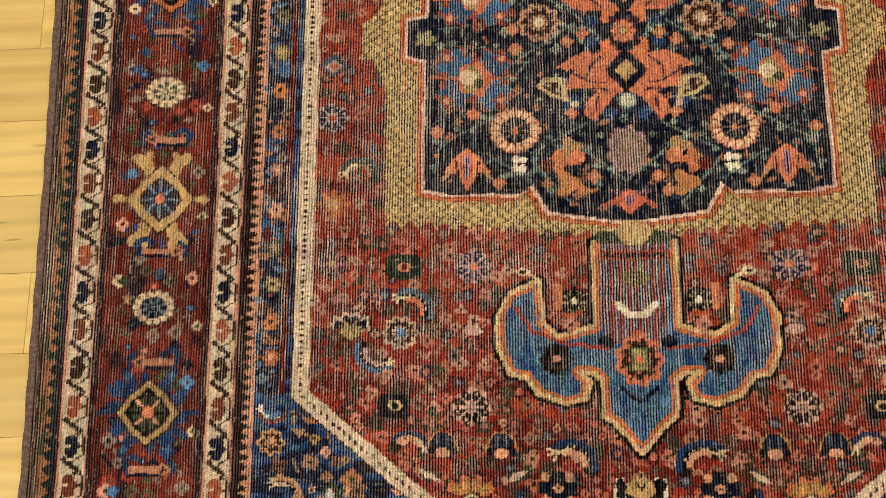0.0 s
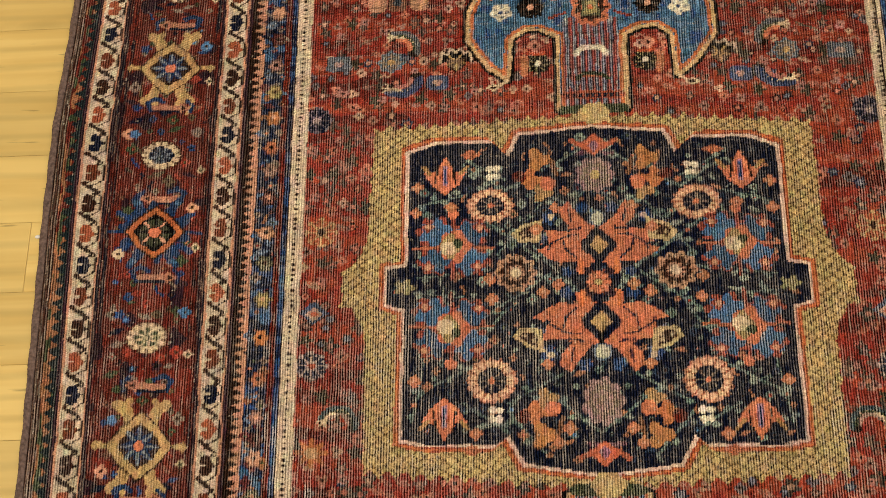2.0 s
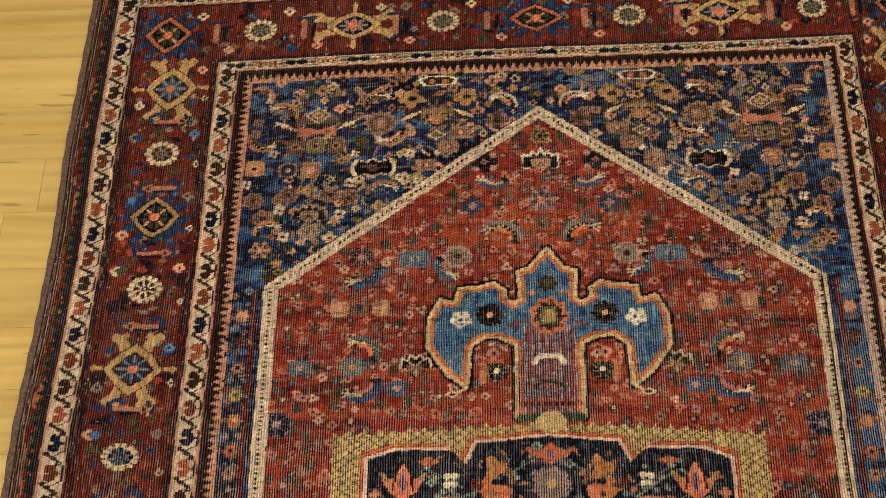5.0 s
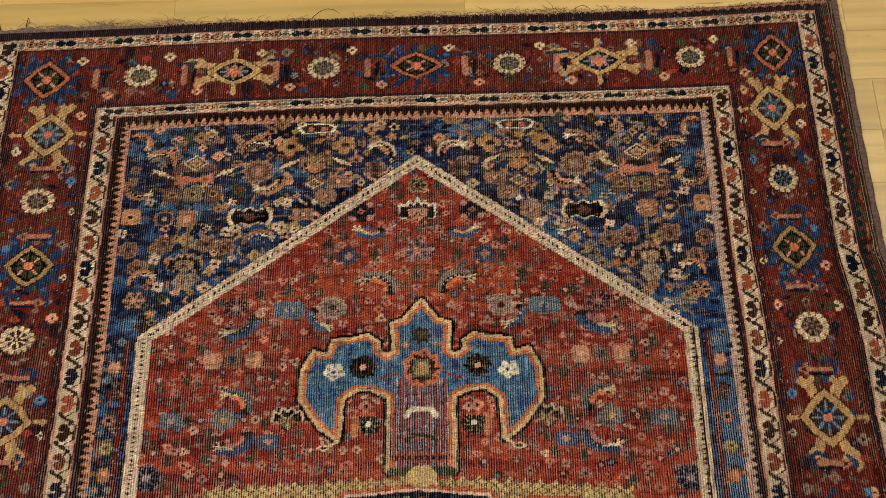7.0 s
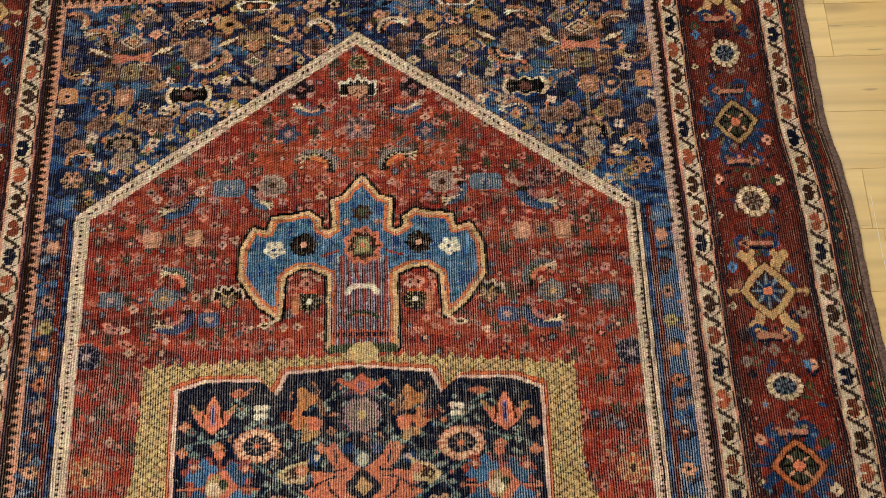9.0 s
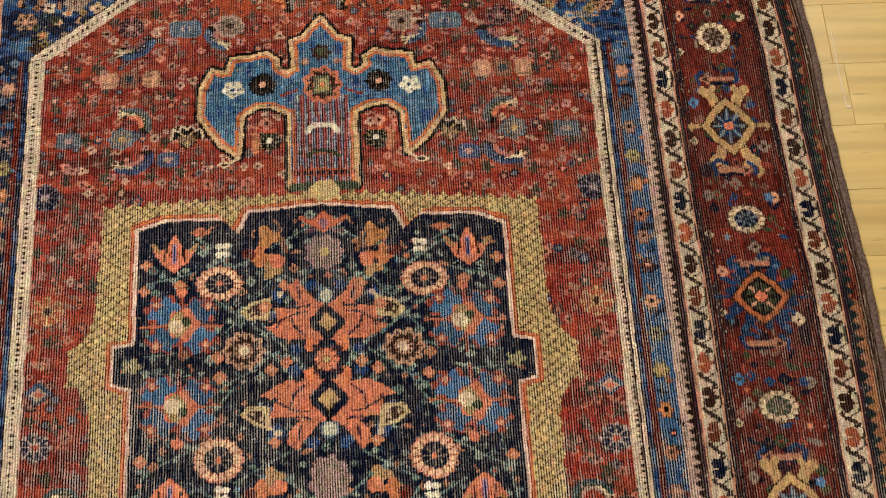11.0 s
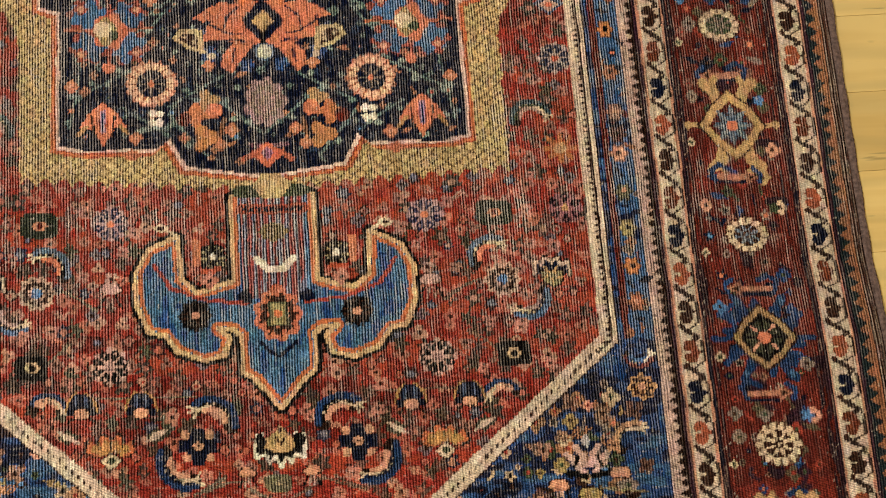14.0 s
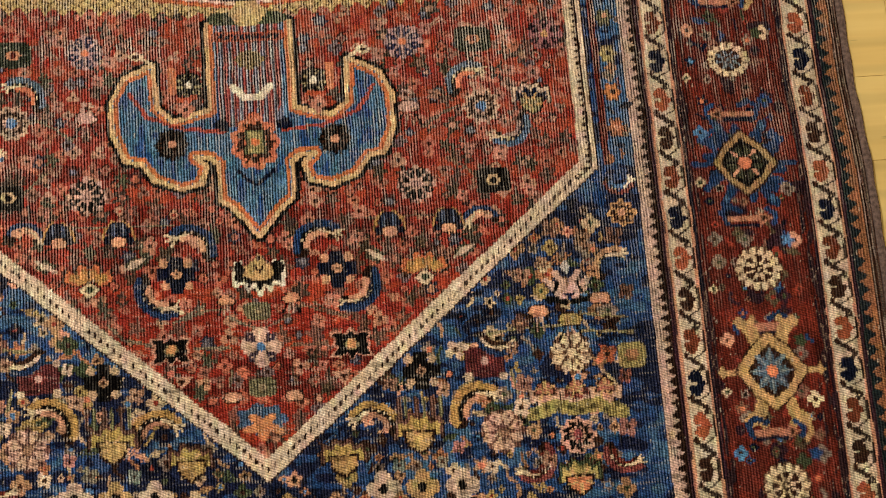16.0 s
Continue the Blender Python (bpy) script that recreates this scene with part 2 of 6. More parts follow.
def line(pts, width, colour, shut=False):
    width = max(width, 0.0021)
    us, vs = zip(*pts)
    w = window(min(us) - width, min(vs) - width, max(us) + width, max(vs) + width)
    u, v = GU[w], GV[w]
    near = np.full(u.shape, 9.0)
    for (x0, y0), (x1, y1) in zip(pts, pts[1:] + (pts[:1] if shut else [])):
        dx, dy = x1 - x0, y1 - y0
        k = np.clip(((u - x0) * dx + (v - y0) * dy) / (dx * dx + dy * dy + 1e-12), 0, 1)
        near = np.minimum(near, np.hypot(u - x0 - k * dx, v - y0 - k * dy))
    lay(w, near < width / 2, colour)


def flower(u, v, r, colour, n=0, dent=0.15, tall=1.0, turn=0.0, inner=0.0):
    """A round, lobed or (with inner) ring-shaped patch."""
    w = window(u - r * 1.1, v - r * tall * 1.1, u + r * 1.1, v + r * tall * 1.1)
    x, y = GU[w] - u, (GV[w] - v) / tall
    a, d = np.arctan2(y, x), np.hypot(x, y)
    rim = r * (1 - dent * (0.5 - 0.5 * np.cos(n * (a + turn)))) if n else r
    lay(w, (d < rim) & (d >= inner * r), colour)


def spokes(u, v, r0, r1, n, colour, width=0.0016, tall=1.0, turn=0.0):
    for k in range(n):
        a = turn + 2 * math.pi * k / n
        c, s = math.cos(a), math.sin(a) * tall
        line([(u + r0 * c, v + r0 * s), (u + r1 * c, v + r1 * s)], width, colour)


def diamond(u, v, a, b, colour):
    poly([(u - a, v), (u, v - b), (u + a, v), (u, v + b)], colour)


# -- motifs --
def floret(u, v, r, colour, heart=BROWN):
    for a, b in ((1, 0), (-1, 0), (0, 1), (0, -1)):
        flower(u + a * r * 0.6, v + b * r * 0.6, r * 0.52, colour)
    flower(u, v, r * 0.3, heart)


def rosette(parent, u, v, r, petals=CREAM, heart=NAVY, dots=GREY, n=14, tall=1.0):
    piece("rosette", parent, "cream petalled rosette")
    flower(u, v, r * 1.10, np.array(MAROON) * 0.5, n, 0.08, tall)
    flower(u, v, r, petals, n, 0.12, tall)
    spokes(u, v, r * 0.74, r, n, (0.16, 0.10, 0.06), 0.0012, tall, math.pi / n)
    flower(u, v, r * 0.62, heart, 0, 0, tall)
    spokes(u, v, r * 0.14, r * 0.54, 8, dots, 0.0030, tall, 0.3)
    flower(u, v, r * 0.20, heart, 0, 0, tall)
    flower(u, v, r * 0.10, dots)
    back_to(parent)


def lozenge(u, v, a, b, colour):
    """A diamond with slightly bulging sides."""
    poly([(u - a, v), (u - a * 0.56, v - b * 0.56), (u, v - b), (u + a * 0.56, v - b * 0.56), (u + a, v), (u + a * 0.56, v + b * 0.56), (u, v + b), (u - a * 0.56, v + b * 0.56)], colour)


def star_motif(parent, u, v, heart=BLUE, ring=BROWN, along=1.0, lying=False):
    """A golden diamond with forked paws round a small flower; lying: turned along an end border."""
    piece("gold_diamond", parent, "golden diamond with hooked paws")
    at = (lambda a, b: (u + b * along, v + a * 0.80)) if lying else (lambda a, b: (u + a, v + b * along))  # noqa: E731
    wide, tall = (0.040 * along, 0.027) if lying else (0.036, 0.040 * along)
    for k in (-1, 1):
        for q in (-1, 1):
            line([at(k * 0.012, q * 0.026), at(k * 0.017, q * 0.042), at(k * 0.027, q * 0.050)], 0.0125, GOLD)
            line([at(k * 0.020, q * 0.046), at(k * 0.014, q * 0.054)], 0.0080, GOLD)
        line([at(k * 0.030, 0), at(k * 0.050, 0.001)], 0.0060, GOLD)
        x, y = at(k * 0.049, 0.0)
        diamond(x, y, 0.0050, 0.0065, GOLD)
    line([at(0.027, -0.050), at(0.032, -0.062), at(0.026, -0.070)], 0.0050, np.array(GOLD) * 0.9)
    lozenge(u, v, wide * 1.06, tall * 1.06, np.array(BROWN) * 0.8)
    lozenge(u, v, wide, tall, GOLD)
    lozenge(u, v, wide * 0.70, tall * 0.70, np.array(ring) * 0.8)
    flower(u, v, 0.0195, heart, 8, 0.35, tall / wide)
    spokes(u, v, 0.009, 0.020, 8, (0.17, 0.19, 0.20), 0.003, tall / wide)
    spokes(u, v, 0.012, 0.018, 8, (0.05, 0.03, 0.03), 0.0024, tall / wide, 0.39)
    flower(u, v, 0.0062, CORAL)
    back_to(parent)


def blue_motif(parent, u, v, ring=ORANGE, lying=False):
    """A serrated blue palmette with an orange diamond."""
    piece("blue_palmette", parent, "serrated blue palmette round an orange diamond")
    at = (lambda a, b: (u + b * 1.05, v + a * 0.80)) if lying else (lambda a, b: (u + a, v + b))  # noqa: E731
    flower(u, v, 0.044, INDIGO, 10, 0.34, 0.80 if lying else 1.0, 0.2)
    for k in (-1, 1):
        for q in (-1, 1):
            line([at(k * 0.016, q * 0.030), at(k * 0.026, q * 0.044)], 0.0095, INDIGO)
            line([at(k * 0.030, q * 0.018), at(k * 0.042, q * 0.026)], 0.0075, np.array(BLUE) * 0.9)
            x, y = at(k * 0.024, q * 0.040)
            flower(x, y, 0.0045, np.array(SKY) * 0.6, 4, 0.3)
        line([at(k * 0.030, 0.0), at(k * 0.053, 0.0)], 0.0050, INDIGO)
    wide, tall = (0.038, 0.026) if lying else (0.033, 0.035)
    lozenge(u, v, wide * 1.08, tall * 1.08, np.array(BROWN) * 0.7)
    lozenge(u, v, wide, tall, np.array(ring) * 0.72)
    lozenge(u, v, wide * 0.78, tall * 0.78, BLACK)
    lozenge(u, v, wide * 0.62, tall * 0.62, (0.050, 0.050, 0.028))
    spokes(u, v, 0.010, 0.019, 8, BLACK, 0.0036, tall / wide)
    spokes(u, v, 0.010, 0.017, 4, PINK, 0.0030, tall / wide, 0.78)
    flower(u, v, 0.0085, np.array(BROWN) * 0.8)
    flower(u, v, 0.0068, CORAL)
    back_to(parent)


def hook_motif(parent, u, v, flip, side):
    """A pink arrow with a blue curl."""
    piece("arrow", parent, "pink arrow motif with blue curl")
    line([(u - 0.022 * flip, v - 0.004), (u - 0.027 * flip, v + 0.008), (u - 0.018 * flip, v + 0.014), (u - 0.008 * flip, v + 0.009)], 0.006, INDIGO)
    line([(u + 0.020 * flip, v + 0.010), (u + 0.028 * flip, v + 0.004), (u + 0.026 * flip, v - 0.006)], 0.005, BLUE if side > 0 else INDIGO)
    line([(u - 0.018 * flip, v - 0.006), (u + 0.014 * flip, v - 0.006)], 0.004, NAVY)
    line([(u - 0.018 * flip, v), (u + 0.014 * flip, v)], 0.0070, ROSE)
    poly([(u + 0.012 * flip, v - 0.008), (u + 0.026 * flip, v), (u + 0.012 * flip, v + 0.008)], ROSE)
    poly([(u + 0.014 * flip, v - 0.004), (u + 0.021 * flip, v), (u + 0.014 * flip, v + 0.004)], BROWN)
    back_to(parent)


def curl(parent, s, u, v, r, a0, a1, outer=BLUE, mid=BLACK, inner=PINK, rim=CREAM, fat=1.0):
    """A curled leaf: nested arcs from a hatched head at a0 to a tail at a1 (degrees, mirrored for s < 0)."""
    piece("curled_leaf", parent, "curled leaf with a hatched head")
    at = lambda k, f: (u + s * k * r * math.cos(math.radians(a0 + (a1 - a0) * f)), v + k * r * math.sin(math.radians(a0 + (a1 - a0) * f)))  # noqa: E731
    arc = lambda k, lo=0.0, hi=1.0: [at(k, lo + (hi - lo) * q / 9) for q in range(10)]  # noqa: E731
    line(arc(0.84), r * 0.66 * fat, np.array(BROWN) * 0.5)
    line(arc(1.02), r * 0.30 * fat, outer)
    line(arc(0.58, 0.12, 0.92), r * 0.24 * fat, inner)
    line(arc(0.80, 0.05, 0.95), r * 0.17 * fat, mid)
    for q in range(6):
        x, y = at(0.80, 0.08 + q * 0.14)
        flower(x, y, 0.0011, rim)
    line(arc(0.72, 0.0, 0.30), 0.0026, rim)
    turn = -1 if a1 > a0 else 1
    x, y = at(0.80, 0.0)
    head = math.radians(a0 + turn * 80)
    for k in (-0.6, 0.0, 0.6):
        line([(x, y), (x + s * 0.42 * r * math.cos(head + k), y + 0.42 * r * math.sin(head + k))], 0.0024, rim)
    back_to(parent)


def aster(parent, u, v, r, petal=NAVY, ground=(0.44, 0.26, 0.20), heart=(0.30, 0.17, 0.14), n=8):
    """Dark petals parted by pale rays."""
    piece("aster", parent, "dark aster with pale rays")
    flower(u, v, r, ground, n, 0.16)
    for k in range(n):
        a = 2 * math.pi * (k + 0.5) / n
        c, d = math.cos(a), math.sin(a)
        poly([(u + r * 0.24 * c, v + r * 0.24 * d), (u + r * (0.72 * c - 0.26 * d), v + r * (0.72 * d + 0.26 * c)), (u + r * 0.98 * c, v + r * 0.98 * d),
              (u + r * (0.72 * c + 0.26 * d), v + r * (0.72 * d - 0.26 * c))], petal)
        flower(u + r * 0.72 * c, v + r * 0.72 * d, 0.0015, ground)
    flower(u, v, r * 0.22, heart)
    back_to(parent)


def dotted_cross(parent, u, v, r, ground=NAVY, dots=(0.50, 0.25, 0.14), heart=(0.50, 0.25, 0.14)):
    """A dark octagon, four pale dots on its slants, a pale eye."""
    piece("cross_flower", parent, "dark cross flower with four peach dots")
    for a, b in ((1, 0), (-1, 0), (0, 1), (0, -1)):
        poly([(u + r * (a * 0.2 - b * 0.42), v + r * (b * 0.2 + a * 0.42)), (u + r * (a - b * 0.32), v + r * (b + a * 0.32)),
              (u + r * (a + b * 0.32), v + r * (b - a * 0.32)), (u + r * (a * 0.2 + b * 0.42), v + r * (b * 0.2 - a * 0.42))], ground)
    flower(u, v, r * 0.66, ground)
    for a, b in ((1, 1), (-1, 1), (1, -1), (-1, -1)):
        flower(u + a * r * 0.62, v + b * r * 0.62, r * 0.25, dots)
    flower(u, v, r * 0.34, np.array(ground) * 0.4)
    diamond(u, v, r * 0.34, r * 0.30, heart)
    flower(u, v, 0.0016, BROWN)
    back_to(parent)


def dark_bow(parent, u, v, r, eye=(0.50, 0.24, 0.10)):
    """A black flower with paired points at both sides, edged in pink."""
    piece("bow_flower", parent, "black bow-shaped flower edged in pink")
    half = [(0, 0.78), (0.24, 0.46), (0.52, 0.62), (1.0, 0.62), (0.74, 0.20), (0.90, 0.0)]
    half = half + [(a, -b) for a, b in half[-2::-1]]
    full = half + [(-a, b) for a, b in half[-2:0:-1]]
    for k, c in ((1.20, (0.44, 0.22, 0.15)), (1.0, BLACK)):
        poly([(u + a * r * k, v + b * r * k) for a, b in full], c)
    flower(u, v, r * 0.42, (0.20, 0.16, 0.08), 6, 0.2, 0.85)
    flower(u, v, r * 0.27, eye)
    back_to(parent)


def zig_crown(parent, u, v, r, up=1, dome=GOLD, ground=BLACK, edge=WHITE):
    """A golden dome on a dark zigzag edged in white, with two ears."""
    piece("zigzag_crown", parent, "dark zigzag crown edged in white with a gold dome")
    teeth = [(1.0, 0.1), (0.95, -0.55), (0.62, -0.38), (0.42, -0.72), (0.2, -0.5), (0.0, -0.9)]
    teeth = teeth + [(-a, b) for a, b in teeth[-2::-1]]
    pts = [(u + a * r, v + up * b * r) for a, b in teeth]
    poly(pts, ground)
    line(pts, 0.0034, edge)
    for k in (-1, 1):
        line([(u + k * r * 0.98, v + up * r * 0.02), (u + k * r * 0.94, v + up * r * 0.42), (u + k * r * 0.62, v + up * r * 0.46)], 0.0030, edge)
        flower(u + k * r * 0.76, v + up * r * 0.22, r * 0.24, ground)
    poly([(u + a * r, v + up * b * r) for a, b in ((-0.62, -0.12), (-0.5, 0.3), (-0.25, 0.5), (0, 0.85), (0.25, 0.5), (0.5, 0.3), (0.62, -0.12), (0.2, -0.3), (-0.2, -0.3))], dome)
    line([(u - r * 0.2, v + up * r * 0.35), (u, v + up * r * 0.05), (u + r * 0.2, v + up * r * 0.35)], 0.0021, BROWN)
    line([(u, v + up * r * 0.55), (u, v + up * r * 0.7)], 0.0022, BROWN)
    back_to(parent)


def wide_crown(parent, u, v, r, top=(0.44, 0.22, 0.07), base=(0.46, 0.13, 0.05), gem=CREAM, up=-1):
    """A broad golden crown with a pale lozenge at its foot."""
    piece("golden_crown", parent, "broad gold and orange crown with a pale lozenge")
    pts = [(-1.0, -0.15), (-0.85, 0.35), (-0.55, 0.2), (-0.32, 0.62), (0.0, 0.36), (0.32, 0.62), (0.55, 0.2), (0.85, 0.35), (1.0, -0.15), (0.55, -0.35), (0.0, -0.1), (-0.55, -0.35)]
    poly([(u + a * r * 1.12, v - up * b * r * 1.2) for a, b in pts], np.array(BROWN) * 0.8)
    poly([(u + a * r, v - up * b * r) for a, b in pts], base)
    poly([(u + a * r * 0.8, v - up * (b * 0.72 - 0.03) * r) for a, b in pts], top)
    for k in (-0.45, 0.0, 0.45):
        line([(u + k * r, v - up * 0.05 * r), (u + k * r * 1.1, v - up * 0.30 * r)], 0.0022, (0.14, 0.10, 0.04))
    y = v + up * r * 0.52
    diamond(u, y, r * 0.50, r * 0.42, np.array(BROWN) * 0.8)
    diamond(u, y, r * 0.44, r * 0.37, gem)
    diamond(u, y, r * 0.22, r * 0.19, GREEN)
    back_to(parent)


def bud(parent, u, v, r, colour=(0.52, 0.24, 0.13), legs=True, up=1):
    """A peach half dome on striped legs."""
    piece("bud", parent, "peach bud on dark striped stalks")
    poly([(u + a * r, v + up * b * r) for a, b in ((-1, -0.1), (-0.75, 0.45), (-0.3, 0.6), (0.3, 0.6), (0.75, 0.45), (1, -0.1), (0.6, -0.45), (-0.6, -0.45))], np.array(BROWN) * 0.7)
    poly([(u + a * r * 0.86, v + up * b * r * 0.84) for a, b in ((-1, -0.1), (-0.75, 0.45), (-0.3, 0.6), (0.3, 0.6), (0.75, 0.45), (1, -0.1), (0.6, -0.45), (-0.6, -0.45))], colour)
    if legs:
        for k in (-0.8, -0.25, 0.25, 0.8):
            line([(u + k * r * 0.6, v - up * r * 0.55), (u + k * r * 1.15, v - up * r * 1.5)], 0.0022, (BLACK if abs(k) > 0.5 else (0.36, 0.22, 0.16)))
    back_to(parent)


def quartet(u, v, r, colour, heart=BROWN):
    """Four little dots round a dark one, each a bit different."""
    r = r * rnd.uniform(0.72, 1.12)
    colour = np.array(colour) * rnd.uniform(0.75, 1.15)
    u, v = u + rnd.uniform(-0.004, 0.004), v + rnd.uniform(-0.004, 0.004)
    for a, b in ((1, 0.6), (-0.6, 1), (-1, -0.6), (0.6, -1)):
        flower(u + a * r * 0.62, v + b * r * 0.62, r * 0.50, colour)
    flower(u, v, r * 0.30, heart)


def hatched_leaf(parent, u, v, r, s, colour=CREAM, ground=BROWN):
    """A pointed leaf filled with slanting lines."""
    piece("hatched_leaf", parent, "pointed leaf filled with cream lines")
    poly([(u - r * 1.1, v - r * 0.1), (u, v + r * 0.8), (u + r * 1.1, v + r * 0.1), (u, v - r * 0.8)], ground)
    for k in (-0.6, -0.2, 0.2, 0.6):
        line([(u + r * (k * 0.9 - 0.42 * s), v + r * (0.42 - k * 0.3 * s)), (u + r * (k * 0.9 + 0.42 * s), v + r * (-0.42 - k * 0.3 * s))], 0.0021, colour)
    back_to(parent)


def block(parent, u, v, a, b, colour, heart, spot=None):
    """A square flower: a box of one dye with a darker or lighter heart."""
    piece("square_flower", parent, "square stepped flower")
    poly([(u - a, v - b * 0.7), (u - a * 0.7, v - b), (u + a * 0.7, v - b), (u + a, v - b * 0.7), (u + a, v + b * 0.7), (u + a * 0.7, v + b), (u - a * 0.7, v + b), (u - a, v + b * 0.7)], colour)
    flower(u, v, min(a, b) * 0.58, heart, 6, 0.2, b / a if b < a else 1.0)
    if spot is not None:
        flower(u, v, min(a, b) * 0.26, spot)
    back_to(parent)


def small_star(parent, u, v, r, colour=NAVY, spots=PINK, heart=PINK, n=8):
    piece("star_flower", parent, "eight-lobed star flower")
    dark = np.minimum(np.array(colour), np.array(spots)) * 0.5
    r = r * 0.92
    flower(u, v, r * 1.06, dark, n, 0.24)
    flower(u, v, r * 0.96, spots, n, 0.25)
    spokes(u, v, r * 0.34, r * 0.80, n, colour, r * 0.27)
    spokes(u, v, r * 0.60, r * 0.98, n, dark, 0.0016, turn=math.pi / n)
    flower(u, v, r * 0.36, dark)
    flower(u, v, r * 0.26, heart)
    back_to(parent)


def round_flower(parent, u, v, r, colour=GREY, rim=BROWN, heart=BROWN, n=9, tall=1.0):
    piece("round_flower", parent, "round faded flower")
    flower(u, v, r, colour, n, 0.16, tall)
    flower(u, v, r * 0.72, rim, n, 0.2, tall, 0.2, 0.62)
    spokes(u, v, r * 0.2, r * 0.8, n, rim, 0.0016, tall)
    flower(u, v, r * 0.26, heart)
    back_to(parent)


def crown(parent, u, v, r, top=NAVY, edge=CREAM, body=ORANGE, up=1):
    """A zigzag palmette with a fan of body colour."""
    piece("palmette", parent, "zigzag palmette")
    zig = [(u - r, v), (u - r * 0.9, v + up * r * 0.8), (u - r * 0.55, v + up * r * 0.55), (u - r * 0.35, v + up * r * 1.0), (u, v + up * r * 0.75)]
    zig += [(2 * u - x, y) for x, y in zig[-2::-1]]
    line(zig, 0.0058, np.array(BROWN) * 0.6)
    poly(zig, top)
    line(zig, 0.0030, edge)
    poly([(u - r * 0.75, v + up * r * 0.3), (u + r * 0.75, v + up * r * 0.3), (u + r * 0.55, v - up * r * 0.45), (u, v - up * r * 0.8), (u - r * 0.55, v - up * r * 0.45)], np.array(BROWN) * 0.6)
    poly([(u - r * 0.60, v + up * r * 0.18), (u + r * 0.60, v + up * r * 0.18), (u + r * 0.42, v - up * r * 0.38), (u, v - up * r * 0.64), (u - r * 0.42, v - up * r * 0.38)], body)
    spokes(u, v, r * 0.2, r * 0.6, 5, GOLD, 0.0024, turn=-math.pi / 2 * up - 1.2)
    back_to(parent)


def tulip(parent, u, v, r, dome=NAVY, cup=(0.54, 0.27, 0.16)):
    """A dark arch with two pale bars over a round peach cup, gold lines at its sides."""
    piece("domed_tulip", parent, "navy domed tulip with a peach cup")
    for k in (-1, 1):
        line([(u + k * r * 0.35, v + r * 1.05), (u + k * r * 0.95, v + r * 0.45), (u + k * r * 1.12, v - r * 0.25)], r * 0.20, (0.36, 0.20, 0.07))
        flower(u + k * r * 0.80, v - r * 0.42, r * 0.30, np.array(dome) * 0.8)
    flower(u, v + r * 0.22, r * 0.86, dome, 0, 0, 0.92)
    for k in (-1, 1):
        line([(u + k * r * 0.36, v + r * 0.05), (u + k * r * 0.34, v + r * 0.70)], r * 0.24, (0.075, 0.10, 0.16))
        line([(u + k * r * 0.55, v - r * 0.85), (u + k * r * 0.95, v - r * 1.10)], r * 0.20, np.array(BROWN) * 0.6)
    flower(u, v - r * 0.50, r * 0.62, np.array(BROWN) * 0.6, 0, 0, 0.72)
    flower(u, v - r * 0.50, r * 0.54, cup, 0, 0, 0.70)
    back_to(parent)


def hatch(u, v, size, colour, lean=1):
    for k in range(4):
        d = (k - 1.5) * size * 0.42
        line([(u + d - size * 0.5, v + lean * size * 0.45), (u + d + size * 0.5, v - lean * size * 0.45)], 0.0017, colour)


def scatter(region_n, zone, step, dyes, sizes, seed, wide=0.40, far=0.80):
    """Small filling flowers, buds and stems, on a jittered lattice."""
    r = random.Random(seed)
    back_to(region_n)
    v = -0.99
    row = 0
    while v < far:
        u = -wide + (row % 2) * step / 2
        while u < wide:
            x, y = u + r.uniform(-0.3, 0.3) * step, v + r.uniform(-0.3, 0.3) * step
            i, j = min(np.searchsorted(cu, x), NU - 1), min(np.searchsorted(cv, y), NV - 1)
            if zone[j, i] and owner[j, i] == region_n and r.random() < 0.9:
                c, s, kind = r.choice(dyes), r.choice(sizes), r.random()
                if kind < 0.30:
                    floret(x, y, s, c, r.choice((BROWN, RED, GREEN)))
                elif kind < 0.48:
                    flower(x, y, s * 0.9, c, 5, 0.4, turn=r.uniform(0, 6))
                    flower(x, y, s * 0.35, r.choice((BLACK, CORAL, SKY)))
                elif kind < 0.64:
                    hatch(x, y, s * 1.1, c, r.choice((-1, 1)))
                elif kind < 0.82:
                    line([(x - s * r.uniform(-0.5, 1), y + s * 0.8), (x, y), (x + s * r.uniform(-0.5, 1.2), y - s * 0.7)], 0.0032, c)
                else:
                    diamond(x, y, s * 0.7, s * 0.8, c)
                    diamond(x, y, s * 0.3, s * 0.35, BROWN)
            u += step
        v += step * 0.82
        row += 1


